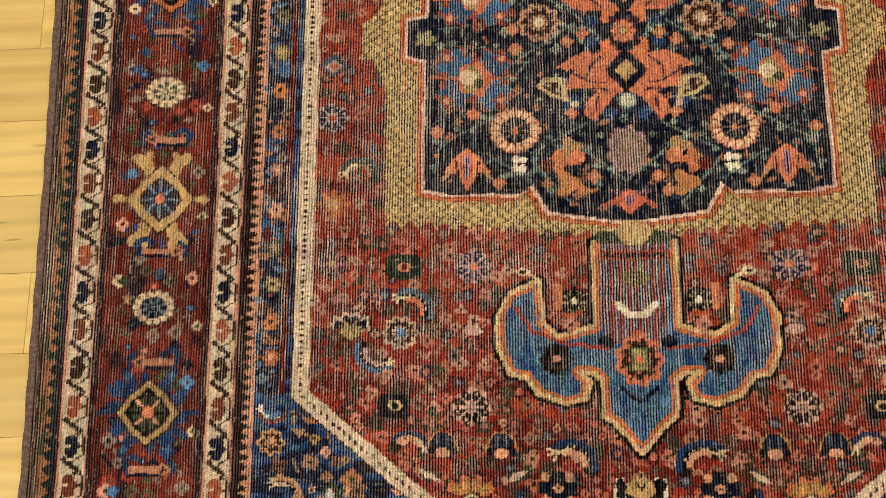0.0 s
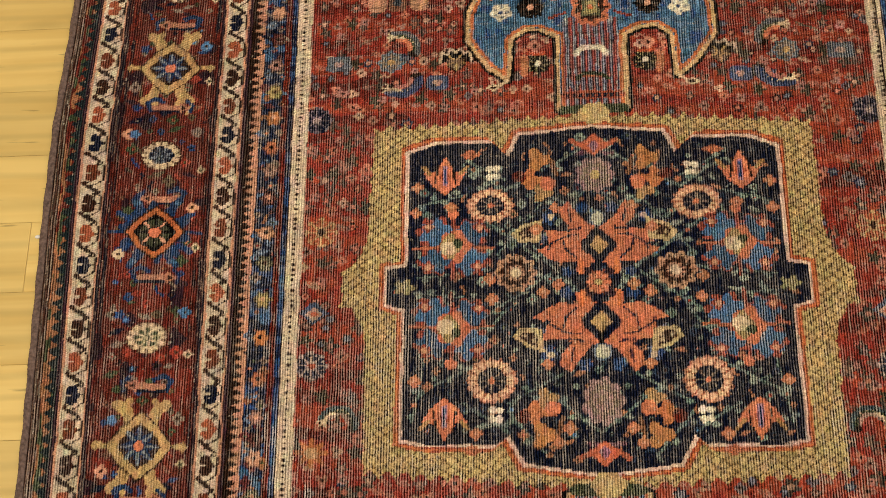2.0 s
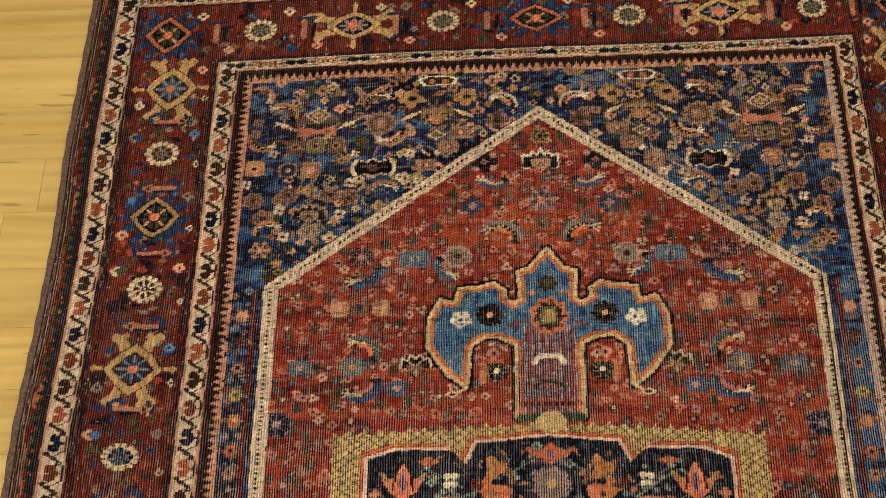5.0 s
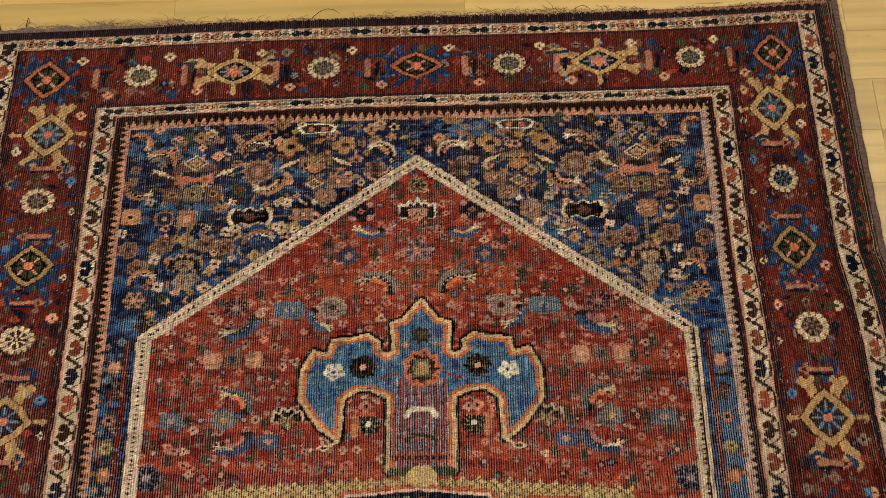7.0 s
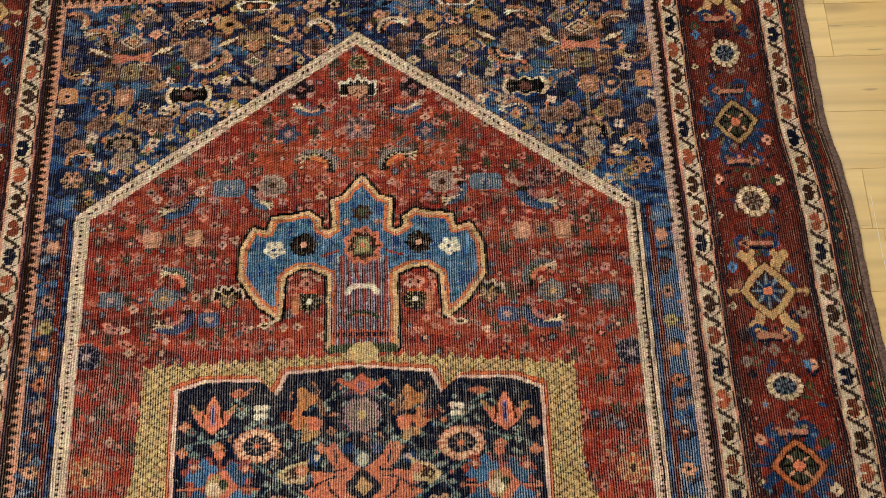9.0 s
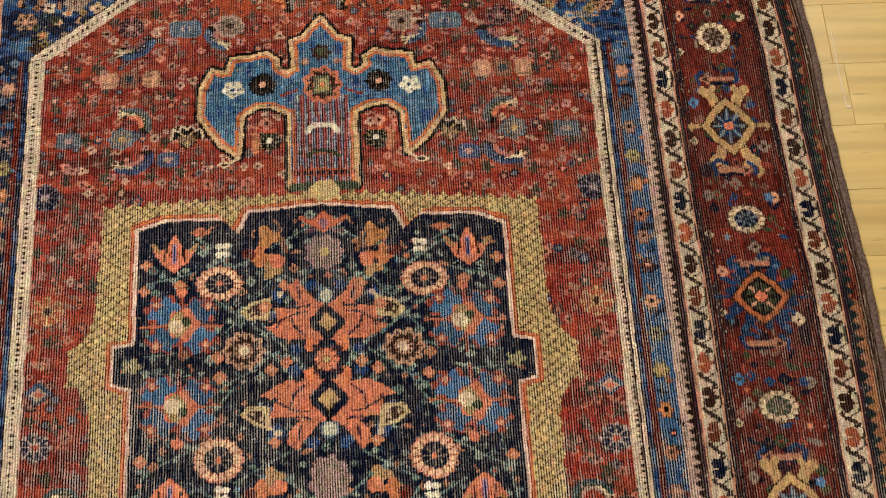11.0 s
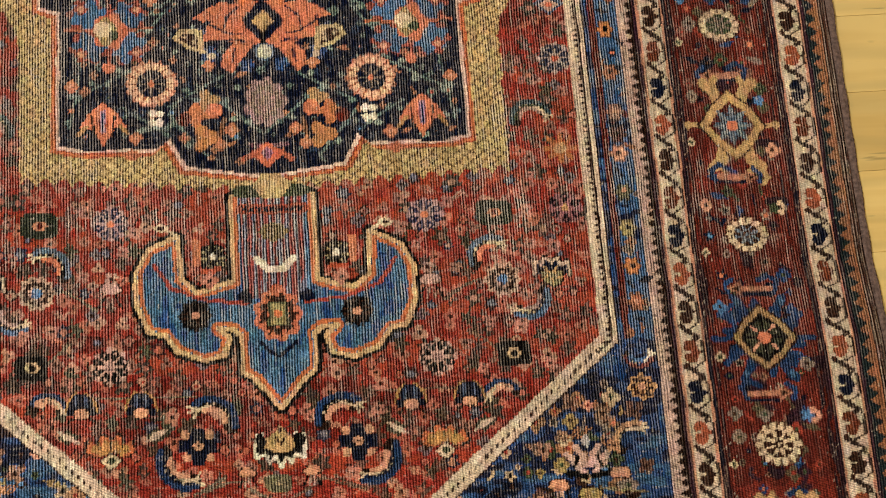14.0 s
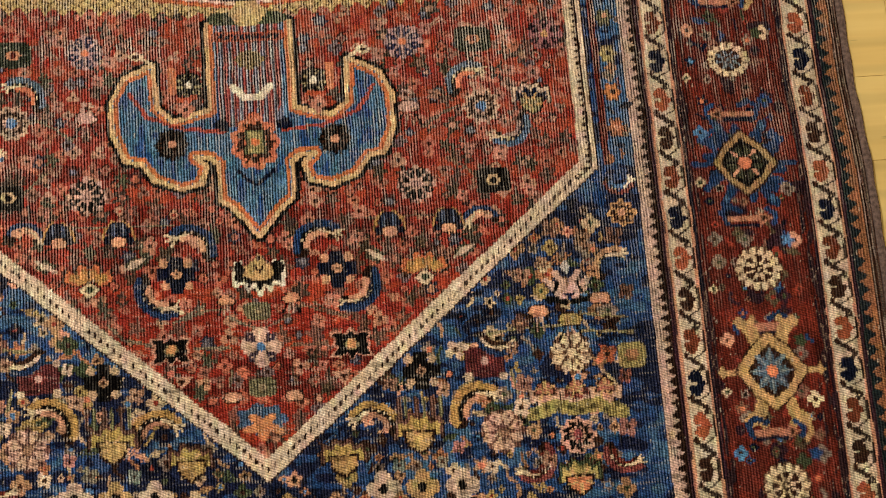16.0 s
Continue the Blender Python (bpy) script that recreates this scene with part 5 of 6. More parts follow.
def lotus(u, v, up, r=0.058):
    """The large coral palmette at the heart of the medallion."""
    piece("lotus_palmette", ground_n, "large coral lotus palmette with a golden eye")
    half = [(0.10, -0.35), (0.28, -0.70), (0.45, -0.62), (0.42, -0.38), (0.75, -0.42), (1.0, -0.30), (1.25, -0.12), (0.98, -0.02), (1.02, 0.12), (1.08, 0.36), (0.75, 0.34), (0.55, 0.42),
            (0.72, 0.60), (0.78, 0.85), (0.58, 1.02), (0.45, 0.80), (0.26, 0.55), (0.12, 0.40)]
    for s in (-1, 1):
        pts = [(u + s * a * r, v + up * b * r) for a, b in half]
        poly(pts, np.array(CORAL) * 0.88)
        line([pts[0], pts[-1]], 0.008, np.array(CORAL) * 0.88)
        for q in (((0.34, 0.38), (0.60, 0.34), (0.80, 0.40)), ((0.40, 0.24), (0.66, 0.20), (0.95, 0.02), (1.00, -0.10)), ((0.52, 0.52), (0.58, 0.80)), ((0.44, -0.30), (0.66, -0.12), (0.70, 0.10))):
            line([(u + s * a * r, v + up * b * r) for a, b in q], 0.0024, np.array(NAVY) * 1.3)
        line([(u + s * 0.36 * r, v - up * 0.62 * r), (u + s * 0.34 * r, v - up * 0.36 * r)], 0.005, np.array(ORANGE) * 1.1)
        for a, b, size, c in ((0.98, 0.62, 0.17, BLUE), (0.30, 0.86, 0.15, BLUE), (1.14, 0.16, 0.13, (0.06, 0.07, 0.13)), (0.62, -0.62, 0.14, BLUE), (0.20, -0.62, 0.11, PLUM)):
            flower(u + s * r * a, v + up * r * b, r * size, c, 5, 0.3)
        flower(u + s * r * 0.94, v + up * r * 0.66, r * 0.07, MILK)
    flower(u, v, r * 0.46, np.array(CORAL) * 0.88, 4, 0.2, 1.1, 0.785)
    flower(u, v - up * r * 0.02, r * 0.36, NAVY, 4, 0.2, 1.10)
    line([(u, v + up * r * 0.2), (u, v + up * r * 0.5)], 0.006, BLACK)
    diamond(u, v - up * r * 0.02, r * 0.21, r * 0.23, GOLD)
    flower(u, v + up * r * 0.60, r * 0.18, (0.08, 0.11, 0.15))
    flower(u, v + up * r * 0.60, r * 0.14, (0.40, 0.38, 0.28))
    back_to(ground_n)


def blue_lotus(u, v, r, up):
    piece("blue_flower", ground_n, "open blue flower with coral heart")
    scroll = np.array((0.25, 0.055, 0.035))
    for k, (a, size) in enumerate(((0.75, 0.50), (2.35, 0.54), (3.95, 0.50), (5.50, 0.54))):
        x, y = u + r * 0.60 * math.cos(a), v + r * 0.56 * math.sin(a)
        flower(x, y, r * size, scroll, 7, 0.28, 0.9, a)
        flower(x, y, r * (size - 0.07), np.array(SKY) * (0.78 if k % 2 else 0.55), 6, 0.30, 0.9, a + 0.4)
        flower(u + r * 0.88 * math.cos(a), v + r * 0.80 * math.sin(a), r * 0.17, scroll, 4, 0.3)
        flower(u + r * 0.88 * math.cos(a), v + r * 0.80 * math.sin(a), r * 0.08, PINK)
    line([(u - r * 0.98, v - up * r * 0.06), (u - r * 0.3, v), (u + r * 0.3, v), (u + r * 0.98, v - up * r * 0.06)], 0.0032, np.array(CORAL) * 0.7)
    line([(u, v - r * 0.92), (u + r * 0.06, v), (u, v + r * 0.92)], 0.0040, scroll)
    flower(u, v + up * r * 0.92, r * 0.13, CORAL)
    flower(u + r * 0.05, v, r * 0.40, np.array(CORAL) * 0.9, 5, 0.2, 1.25)
    flower(u - r * 0.06, v, r * 0.26, np.array(OLIVE) * 0.7, 4, 0.2, 1.4)
    flower(u - r * 0.12, v - up * r * 0.05, r * 0.20, CREAM)
    flower(u + r * 0.12, v + up * r * 0.10, r * 0.12, GREEN)
    back_to(ground_n)


lotus(0.004, 0.031, 1, 0.056)
lotus(0.004, -0.068, -1, 0.060)
for s in (-1, 1):
    for v, tall in ((0.084, 0.82), (-0.138, 1.0)):
        piece("daisy", ground_n, "salmon-petalled daisy")
        flower(s * 0.118, v, 0.0285, PINK, 16, 0.10, tall)
        flower(s * 0.118, v, 0.0255, (0.60, 0.36, 0.22), 16, 0.10, tall)
        spokes(s * 0.118, v, 0.016, 0.028, 16, np.array(CORAL) * 0.5, 0.0014, tall)
        flower(s * 0.118, v, 0.0160, NAVY, 0, 0, tall)
        spokes(s * 0.118, v, 0.003, 0.013, 8, GREY, 0.0022, tall)
        flower(s * 0.118, v, 0.0035, CORAL)
        back_to(ground_n)
    blue_lotus(s * 0.161, 0.031, 0.046, 1)
    blue_lotus(s * 0.163, -0.074, 0.048, -1)
    for v, up in ((0.124, 1), (-0.183, -1)):
        piece("tulip", ground_n, "coral tulip with a blue centre")
        x = s * 0.170
        poly([(x, v + up * 0.028), (x + 0.013, v + up * 0.006), (x + 0.025, v + up * 0.006), (x + 0.016, v - up * 0.010), (x, v - up * 0.024), (x - 0.016, v - up * 0.010), (x - 0.025, v + up * 0.006), (x - 0.013, v + up * 0.006)], CORAL)
        poly([(x, v + up * 0.017), (x + 0.007, v), (x, v - up * 0.012), (x - 0.007, v)], BRICK)
        for k in (-1, 1):
            line([(x + k * 0.018, v + up * 0.004), (x + k * 0.026, v + up * 0.014)], 0.0050, (0.34, 0.19, 0.075))
            line([(x + k * 0.009, v + up * 0.016), (x + k * 0.012, v - up * 0.008)], 0.0026, np.array(BROWN) * 0.8)
        line([(x, v + 0.013), (x, v - 0.010)], 0.0056, (0.30, 0.15, 0.20))
        line([(x, v + 0.010), (x, v - 0.008)], 0.0030, BLUE)
        back_to(ground_n)
        for a, b in ((-1, -1), (-1, 1), (1, -1), (1, 1)):
            flower(s * 0.114 + a * 0.0042, v + b * 0.0052 + 0.004, 0.0044, WHITE)
        diamond(x - s * 0.030, v + up * 0.034 - 0.004, 0.013, 0.007, np.array(CORAL) * 0.7)
        # leaf trefoil beside the middle
        piece("trefoil", ground_n, "orange trefoil leaf")
        x = s * 0.062
        flower(x, v + up * 0.020, 0.016, (0.40, 0.17, 0.065), 3, 0.45, 1.1)
        flower(x + s * 0.009, v - up * 0.006, 0.015, (0.42, 0.15, 0.06), 4, 0.35)
        flower(x - s * 0.004, v - up * 0.024, 0.013, (0.33, 0.19, 0.085), 3, 0.4)
        line([(x - s * 0.02, v), (x - s * 0.016, v + up * 0.018)], 0.006, (0.16, 0.07, 0.035))
        flower(x - s * 0.010, v - up * 0.012, 0.009, CORAL)
        flower(x + s * 0.022, v - up * 0.002, 0.008, MAROON)
        flower(x, v + up * 0.002, 0.005, NAVY)
        back_to(ground_n)
    round_flower(ground_n, s * 0.090, -0.004, 0.025, (0.38, 0.21, 0.13), BROWN, CREAM, 10)
    for v, up in ((0.049, 1), (-0.088, -1)):
        piece("lozenge_leaf", ground_n, "cream-edged brown lozenge leaf")
        x = s * 0.077
        shape = ((-0.017, 0.015), (-0.014, -0.012), (0.008, -0.014), (0.016, -0.003), (0.002, 0.008))
        pts = [(x + s * p, v + q * up) for p, q in shape]
        poly(pts, (0.42, 0.31, 0.16))
        line(pts, 0.0030, (0.42, 0.31, 0.16), True)
        poly([(x + s * p * 0.66, v + q * 0.66 * up) for p, q in shape], np.array(BROWN) * 1.2)
        for p, q in ((-0.006, 0.002), (0.004, -0.004), (-0.008, -0.005)):
            diamond(x + s * p, v + q * up, 0.0032, 0.0032, (0.36, 0.26, 0.15))
        back_to(ground_n)
    piece("ear_leaf", ground_n, "pale green leaf in the ear of the medallion")
    flower(s * 0.215, -0.022, 0.013, (0.24, 0.21, 0.10), 5, 0.4, 0.8)
    back_to(ground_n)
    for u, v in ((0.202, 0.110), (0.204, 0.076), (0.044, 0.080), (0.120, -0.012), (0.042, -0.020), (0.117, -0.037), (0.203, -0.140), (0.034, -0.195), (0.056, -0.118), (0.135, -0.202), (0.163, 0.083), (0.045, -0.212), (0.066, 0.052), (0.060, -0.030)):
        floret(s * u, v, 0.0068, (0.42, 0.16, 0.08), PINK)
for v, t in ((0.122, 1.0), (-0.163, 1.25)):
    round_flower(ground_n, 0.003, v, 0.024, (0.26, 0.16, 0.15), GREY, OLIVE if v > 0 else GREY, 9, t)
for v, up in ((0.163, 1), (-0.224, -1)):
    piece("coral_lozenge", ground_n, "coral lozenge flower with a violet heart")
    for k in (-1, 1):
        line([(0.003 + k * 0.010, v - up * 0.004), (0.003 + k * 0.026, v + up * 0.006)], 0.0060, (0.34, 0.09, 0.05))
        line([(0.003 + k * 0.006, v - up * 0.010), (0.003 + k * 0.020, v - up * 0.012)], 0.0045, (0.16, 0.07, 0.09))
    diamond(0.003, v, 0.018, 0.015, (0.48, 0.12, 0.06))
    diamond(0.003, v - up * 0.002, 0.007, 0.008, (0.22, 0.10, 0.14))
    back_to(ground_n)
small_star(ground_n, 0.003, -0.018, 0.016, CORAL, PINK, OLIVE)

# -- pendants: blue winged anchors above and below --
TAN = (0.52, 0.335, 0.165)
ANCHOR_UP = [(0.0395, 0.2135), (0.0395, 0.319), (0.060, 0.330), (0.080, 0.331), (0.097, 0.318), (0.101, 0.258), (0.124, 0.278), (0.149, 0.319),
             (0.147, 0.360), (0.134, 0.389), (0.115, 0.383), (0.110, 0.405), (0.090, 0.406), (0.066, 0.412), (0.054, 0.402), (0.055, 0.389), (0.043, 0.380),
             (0.033, 0.386), (0.036, 0.429), (0.021, 0.434), (0.0, 0.465)]
ANCHOR_DOWN = [(0.043, -0.2710), (0.043, -0.366), (0.063, -0.372), (0.081, -0.377), (0.098, -0.362), (0.100, -0.315), (0.131, -0.330), (0.144, -0.356),
               (0.142, -0.391), (0.131, -0.419), (0.115, -0.422), (0.102, -0.440), (0.076, -0.450), (0.055, -0.444), (0.050, -0.427), (0.061, -0.416),
               (0.045, -0.417), (0.037, -0.424), (0.037, -0.463), (0.026, -0.470), (0.0, -0.502)]
for half, sign in ((ANCHOR_UP, 1), (ANCHOR_DOWN, -1)):
    pend_n = piece("pendant", 0, "sky-blue winged pendant with gold and black outlines")
    full = [(u + 0.005, v) for u, v in mirrored(half)]
    line(full, 0.0140, BLACK)
    line(full, 0.0062, TAN)
    poly(full, (0.052, 0.120, 0.200))
    line(full, 0.0042, TAN)
    w = window(-0.16, min(v for _, v in full), 0.17, max(v for _, v in full))
    u, v = GU[w], GV[w]
    body = inside(full, u, v)
    near = np.full(u.shape, 9.0)
    for (x0, y0), (x1, y1) in zip(full, full[1:]):
        dx, dy = x1 - x0, y1 - y0
        k = np.clip(((u - x0) * dx + (v - y0) * dy) / (dx * dx + dy * dy + 1e-12), 0, 1)
        near = np.minimum(near, np.hypot(u - x0 - k * dx, v - y0 - k * dy))
    lay(w, body & (near > 0.0024) & (near < 0.0066), np.array(ORANGE) * 0.9)
    mottle = smooth_noise(u.shape, (12, 5), 1.0) + smooth_noise(u.shape, (5, 3), 0.6)
    lay(w, body & (near > 0.0075) & (mottle > 0.75), np.array(BLUE) * 1.2)
    lay(w, body & (near > 0.0075) & (mottle < -1.0), (0.095, 0.190, 0.290))
    # red and blue stripes down the stem
    lo, hi = (0.215, 0.345) if sign > 0 else (-0.385, -0.268)
    stem = body & (np.abs(u - 0.005) < 0.033) & (v > lo) & (v < hi) & (near > 0.006)
    lay(w, stem, (0.115, 0.120, 0.160))
    stripe = ((u - 0.005) / 0.0088 + smooth_noise(u.shape, (30, 5), 0.10)) % 1
    gap = smooth_noise(u.shape, (7, 3), 1.0)
    lay(w, stem & (stripe < 0.46) & (gap > -1.3), (0.24, 0.050, 0.042))
    lay(w, stem & (stripe > 0.56) & (stripe < 0.80) & (gap > -0.2), (0.24, 0.25, 0.27))
    lay(w, stem & (stripe > 0.85) & (gap > -0.6), PLUM)
    base = 0.232 if sign > 0 else -0.286
    line([(-0.028, base), (0.038, base)], 0.011, np.array(BRICK) * 0.9)
    for k in range(9):
        x = -0.024 + k * 0.0073
        line([(x - 0.002, base - 0.0022), (x + 0.002, base + 0.0022)], 0.0022, NAVY)
        line([(x - 0.002, base + 0.0022), (x + 0.002, base - 0.0022)], 0.0022, NAVY)
    foot = 0.213 if sign > 0 else -0.266
    line([(-0.030, foot), (0.040, foot)], 0.012, GREEN)
    flower(0.005, foot - sign * 0.006, 0.019, OLIVE, 6, 0.1, 0.8)
    if sign > 0:
        line([(-0.013, 0.256), (-0.004, 0.263), (0.014, 0.263), (0.023, 0.256)], 0.006, np.array(GREEN) * 0.7)
        line([(-0.005, 0.258), (0.015, 0.258)], 0.003, RUST)
        flower(0.005, 0.410, 0.014, BROWN, 7, 0.3)
        flower(0.005, 0.412, 0.006, GREEN)
        for k in (-1, 1):
            flower(0.005 + k * 0.020, 0.396, 0.005, (0.30, 0.16, 0.12))
            line([(0.005 + k * 0.030, 0.352), (0.005 + k * 0.050, 0.346)], 0.004, np.array(RED) * 0.8)
    else:
        flower(0.005, -0.312, 0.016, (0.17, 0.12, 0.05), 8, 0.15, 0.7)
        flower(0.005, -0.378, 0.008, RUST)
        for k in (-1, 1):
            flower(0.005 + k * 0.032, -0.384, 0.008, NAVY)
            line([(0.005 + k * 0.018, -0.433), (0.005 + k * 0.002, -0.447)], 0.004, NAVY)
    eye = 0.360 if sign > 0 else -0.403
    round_flower(pend_n, 0.006, eye, 0.026, np.array(CORAL) * 0.85, BROWN, OLIVE, 9, 1.15)
    poly([(-0.005, eye - 0.013), (0.017, eye - 0.013), (0.015, eye + 0.013), (-0.003, eye + 0.013)], (0.10, 0.10, 0.05))
    poly([(-0.002, eye - 0.010), (0.014, eye - 0.010), (0.012, eye + 0.010), (0.0, eye + 0.010)], (0.30, 0.24, 0.10))
    flower(0.006, eye, 0.004, ORANGE)
    piece("crescent", pend_n, "cream crescent")
    c = 0.298 if sign > 0 else -0.348
    line([(-0.014, c - sign * 0.006), (-0.004, c + sign * 0.004), (0.014, c + sign * 0.004), (0.024, c - sign * 0.006)], 0.0075, WHITE)
    back_to(pend_n)
    for s in (-1, 1):
        small_star(pend_n, 0.004 + s * (0.071 if sign > 0 else 0.083), 0.364 if sign > 0 else -0.402, 0.0185, BLACK, BROWN, PINK)
        if sign > 0:
            flower(0.005 + s * 0.108, 0.358, 0.0140, WHITE, 5, 0.25, 1.0, 0.4)
            for a in range(5):
                flower(0.005 + s * 0.108 + 0.0075 * math.cos(a * 1.257), 0.358 + 0.0075 * math.sin(a * 1.257), 0.0018, (0.16, 0.18, 0.20))
            flower(0.005 + s * 0.108, 0.358, 0.0030, BLUE)
        else:
            line([(0.005 + s * 0.125, -0.345), (0.005 + s * 0.108, -0.372), (0.005 + s * 0.07, -0.386), (0.005 + s * 0.03, -0.39)], 0.004, np.array(RED) * 1.2)
        # curls at the wing tips
        x, y = 0.005 + s * (0.101 if sign > 0 else 0.100), 0.257 if sign > 0 else -0.314
        piece("curl", pend_n, "small cream hook at the wing tip")
        line([(x, y), (x + s * 0.010, y - sign * 0.006)], 0.004, CREAM)
        diamond(x + s * 0.017, y - sign * 0.009, 0.010, 0.006, CREAM)
        diamond(x + s * 0.017, y - sign * 0.009, 0.006, 0.003, BROWN)
        back_to(pend_n)
        # dark rosette between stem and wing
        x, y = 0.005 + s * 0.068, 0.276 if sign > 0 else -0.334
        back_to(field_n)
        small_star(field_n, x - s * 0.004, y + sign * 0.004, 0.0165, BLACK, (0.30, 0.24, 0.12), WHITE)
        line([(x + s * 0.013, y - 0.010), (x + s * 0.013, y + 0.012)], 0.0095, (0.52, 0.22, 0.10))
        line([(x - s * 0.010, y + sign * 0.018), (x + s * 0.006, y + sign * 0.020)], 0.0060, (0.46, 0.10, 0.04))
        floret(x, y + sign * 0.030, 0.008, PINK)

# -- ageing: uneven yarn, worn rows, warps that show between the knots; then the painted groove shade --
def blurred(a, n):
    """The mean over windows of n knots."""
    for axis in (0, 1):
        c = np.cumsum(np.pad(a, [(n + 1, n) if k == axis else (0, 0) for k in range(3)], mode="edge"), axis)
        a = (np.take(c, range(2 * n + 1, c.shape[axis]), axis) - np.take(c, range(0, c.shape[axis] - 2 * n - 1), axis)) / (2 * n + 1)
    return a


# patches where the pile is rubbed and the drawing has run together
rubbed = np.clip(smooth_noise((NV, NU), (26, 20), 0.35) + smooth_noise((NV, NU), (6, 5), 0.30) + 0.12, 0, 0.80)[..., None]
rubbed = rubbed * np.where((OUT < 0.414) | ((OUT > 0.443) & (OUT < 0.568)), 1.0, 0.45)[..., None]
rubbed = rubbed * np.where((GV < -0.25) & (OUT < 0.40), 0.35, 1.0)[..., None]
dye = dye * (1 - rubbed) + blurred(dye, 1) * rubbed
dye *= np.exp(rng.normal(0, 0.07, (NV, NU, 1)))
dye *= np.exp(smooth_noise((NV, NU), (10, 2), 0.15) + smooth_noise((NV, NU), (4, 2), 0.12))[..., None]
for c in range(3):
    dye[..., c] *= np.exp(smooth_noise((NV, NU), (6, 5), 0.05))
# striped margins of the main border: dark and pale cords by turns
margin = main_m & ((OUT < 0.460) | (OUT > 0.550)) & (owner == main_n) & ON_SIDE
cord = smooth_noise((NV, NU), (70, 2), 1.0) + smooth_noise((NV, NU), (10, 2), 0.7) + 16 * (np.abs(OUT - 0.505) - 0.058) / 0.12
dye[margin & (cord > -0.2)] = np.array((0.040, 0.018, 0.020))
dye[margin & (cord > 0.9)] = np.array((0.016, 0.014, 0.022))
dye[margin & (cord > -1.0) & (cord < -0.2)] *= 0.6
dye[margin & (cord > 0.4) & (cord < 0.6)] = np.array((0.17, 0.11, 0.08))
# towards both ends the pile is fuller and hides warps and grooves
full = np.maximum(np.clip((cv - 0.10) / 0.45, 0, 1), 0.85 * np.clip((-0.50 - cv) / 0.14, 0, 1))[:, None]
full = np.clip(full + 0.12 * np.clip((OUT - 0.40) / 0.05, 0, 1), 0, 1)
pale = np.clip(dye.max(2) / 0.45, 0, 1)
inner = OUT < 0.40
wear = np.clip(0.50 + smooth_noise((NV, NU), (80, 60), 0.32) + smooth_noise((NV, NU), (13, 2), 0.42) + smooth_noise((NV, NU), (5, 2), 0.36), 0, 1.7)
bare = np.clip(smooth_noise((NV, NU), (15, 2), 1.0) + smooth_noise((NV, NU), (70, 48), 0.5) - 0.55, 0, 1)
thread = (0.24 * wear + 0.50 * bare) * np.interp(cv, (-0.62, -0.46, -0.27, -0.05, 0.12, 0.30), (0.5, 1.2, 2.4, 1.7, 1.1, 1.3))[:, None] * np.where(inner, 1.0, 0.6) * (1.05 - 0.75 * pale) * np.clip(dye.max(2) / 0.12, 0.55, 1) * (1 - 0.62 * full)
# how much dye brightness is kept between cords, as painted shade
groove_shade = np.clip(np.where(inner, 0.15, 0.34) + 0.33 * full + 0.60 * pale ** 2 + 0.16 * (0.5 - wear) + smooth_noise((NV, NU), (9, 3), 0.10), 0.06, 0.95)
# rows worn down to the weft, and flecks of bare cotton
rowwear = smooth_noise((NV, NU), (2, 15), 1.0) + smooth_noise((NV, NU), (1, 6), 0.6)
amid = inner * np.clip(0.45 + full, 0, 1)
dye *= 1 - (0.58 * amid * np.clip(rowwear - 0.8, 0, 0.8))[..., None]
thread = thread + amid * np.clip(-rowwear - 1.0, 0, 1) * 0.45
speck = smooth_noise((NV, NU), (3, 2), 1.0) > 2.0
dye[speck] = dye[speck] * 0.5 + np.array((0.21, 0.18, 0.14))
dye *= np.clip(dye.mean(2, keepdims=True) / 0.088, 0.1, 8) ** (0.15 + 0.07 * full[..., None])
ruddy = np.clip((-0.36 - cv) / 0.2, 0, 1)[:, None, None]
dye *= np.where((owner == field_n)[..., None], np.array((0.77, 0.66, 0.70)) * (1 - ruddy) + np.array((0.86, 0.60, 0.57)) * ruddy, 0.94)
dye = np.clip(dye * (1 - 0.55 * np.clip(thread, 0, 1))[..., None], 0.0008, 0.85)

# -- geometry --
WU, WV = np.meshgrid(cu, cv)


def lie(u, v):
    """How the rug lies: rows run a little askew, the far end draws in on one side, the edges wave."""
    u, v = np.asarray(u, float), np.asarray(v, float)
    skew = np.interp(v, (-1.0, -0.62, -0.2, 0.0, 0.2, 0.42, 0.62, 0.82, 1.0), (-0.030, -0.030, -0.038, -0.034, -0.028, -0.007, 0.004, 0.016, 0.014))
    out = np.clip((np.abs(u) - 0.40) / 0.24, 0, 1)
    left = np.interp(v, (-1.0, -0.53, -0.42, -0.20, -0.05, 0.06, 0.20, 0.34, 0.52, 0.66, 0.77, 1.0), (0.628, 0.629, 0.632, 0.635, 0.640, 0.643, 0.643, 0.637, 0.634, 0.637, 0.634, 0.631))
    right = np.interp(v, (-1.0, -0.52, -0.45, -0.36, 0.02, 0.09, 0.17, 0.29, 0.39, 0.47, 0.53, 1.0), (0.636, 0.638, 0.638, 0.633, 0.634, 0.634, 0.629, 0.623, 0.622, 0.615, 0.606, 0.603))
    edge = np.where(u < 0, left, right) - 0.6383
    x = u + np.sign(u) * edge * np.clip((np.abs(u) - 0.36) / 0.278, 0, None) + 0.002 * (1 - out)
    y = v + skew * u + 0.0025 * np.sin(u * 7.0 + v * 3.0)
    z = 0.0016 * out * (1 + np.sin(v * 13.0 + 2.0 * np.sign(u))) + 0.0007 * np.sin(u * 9 + 1) * np.sin(v * 7)
    return x, y, z


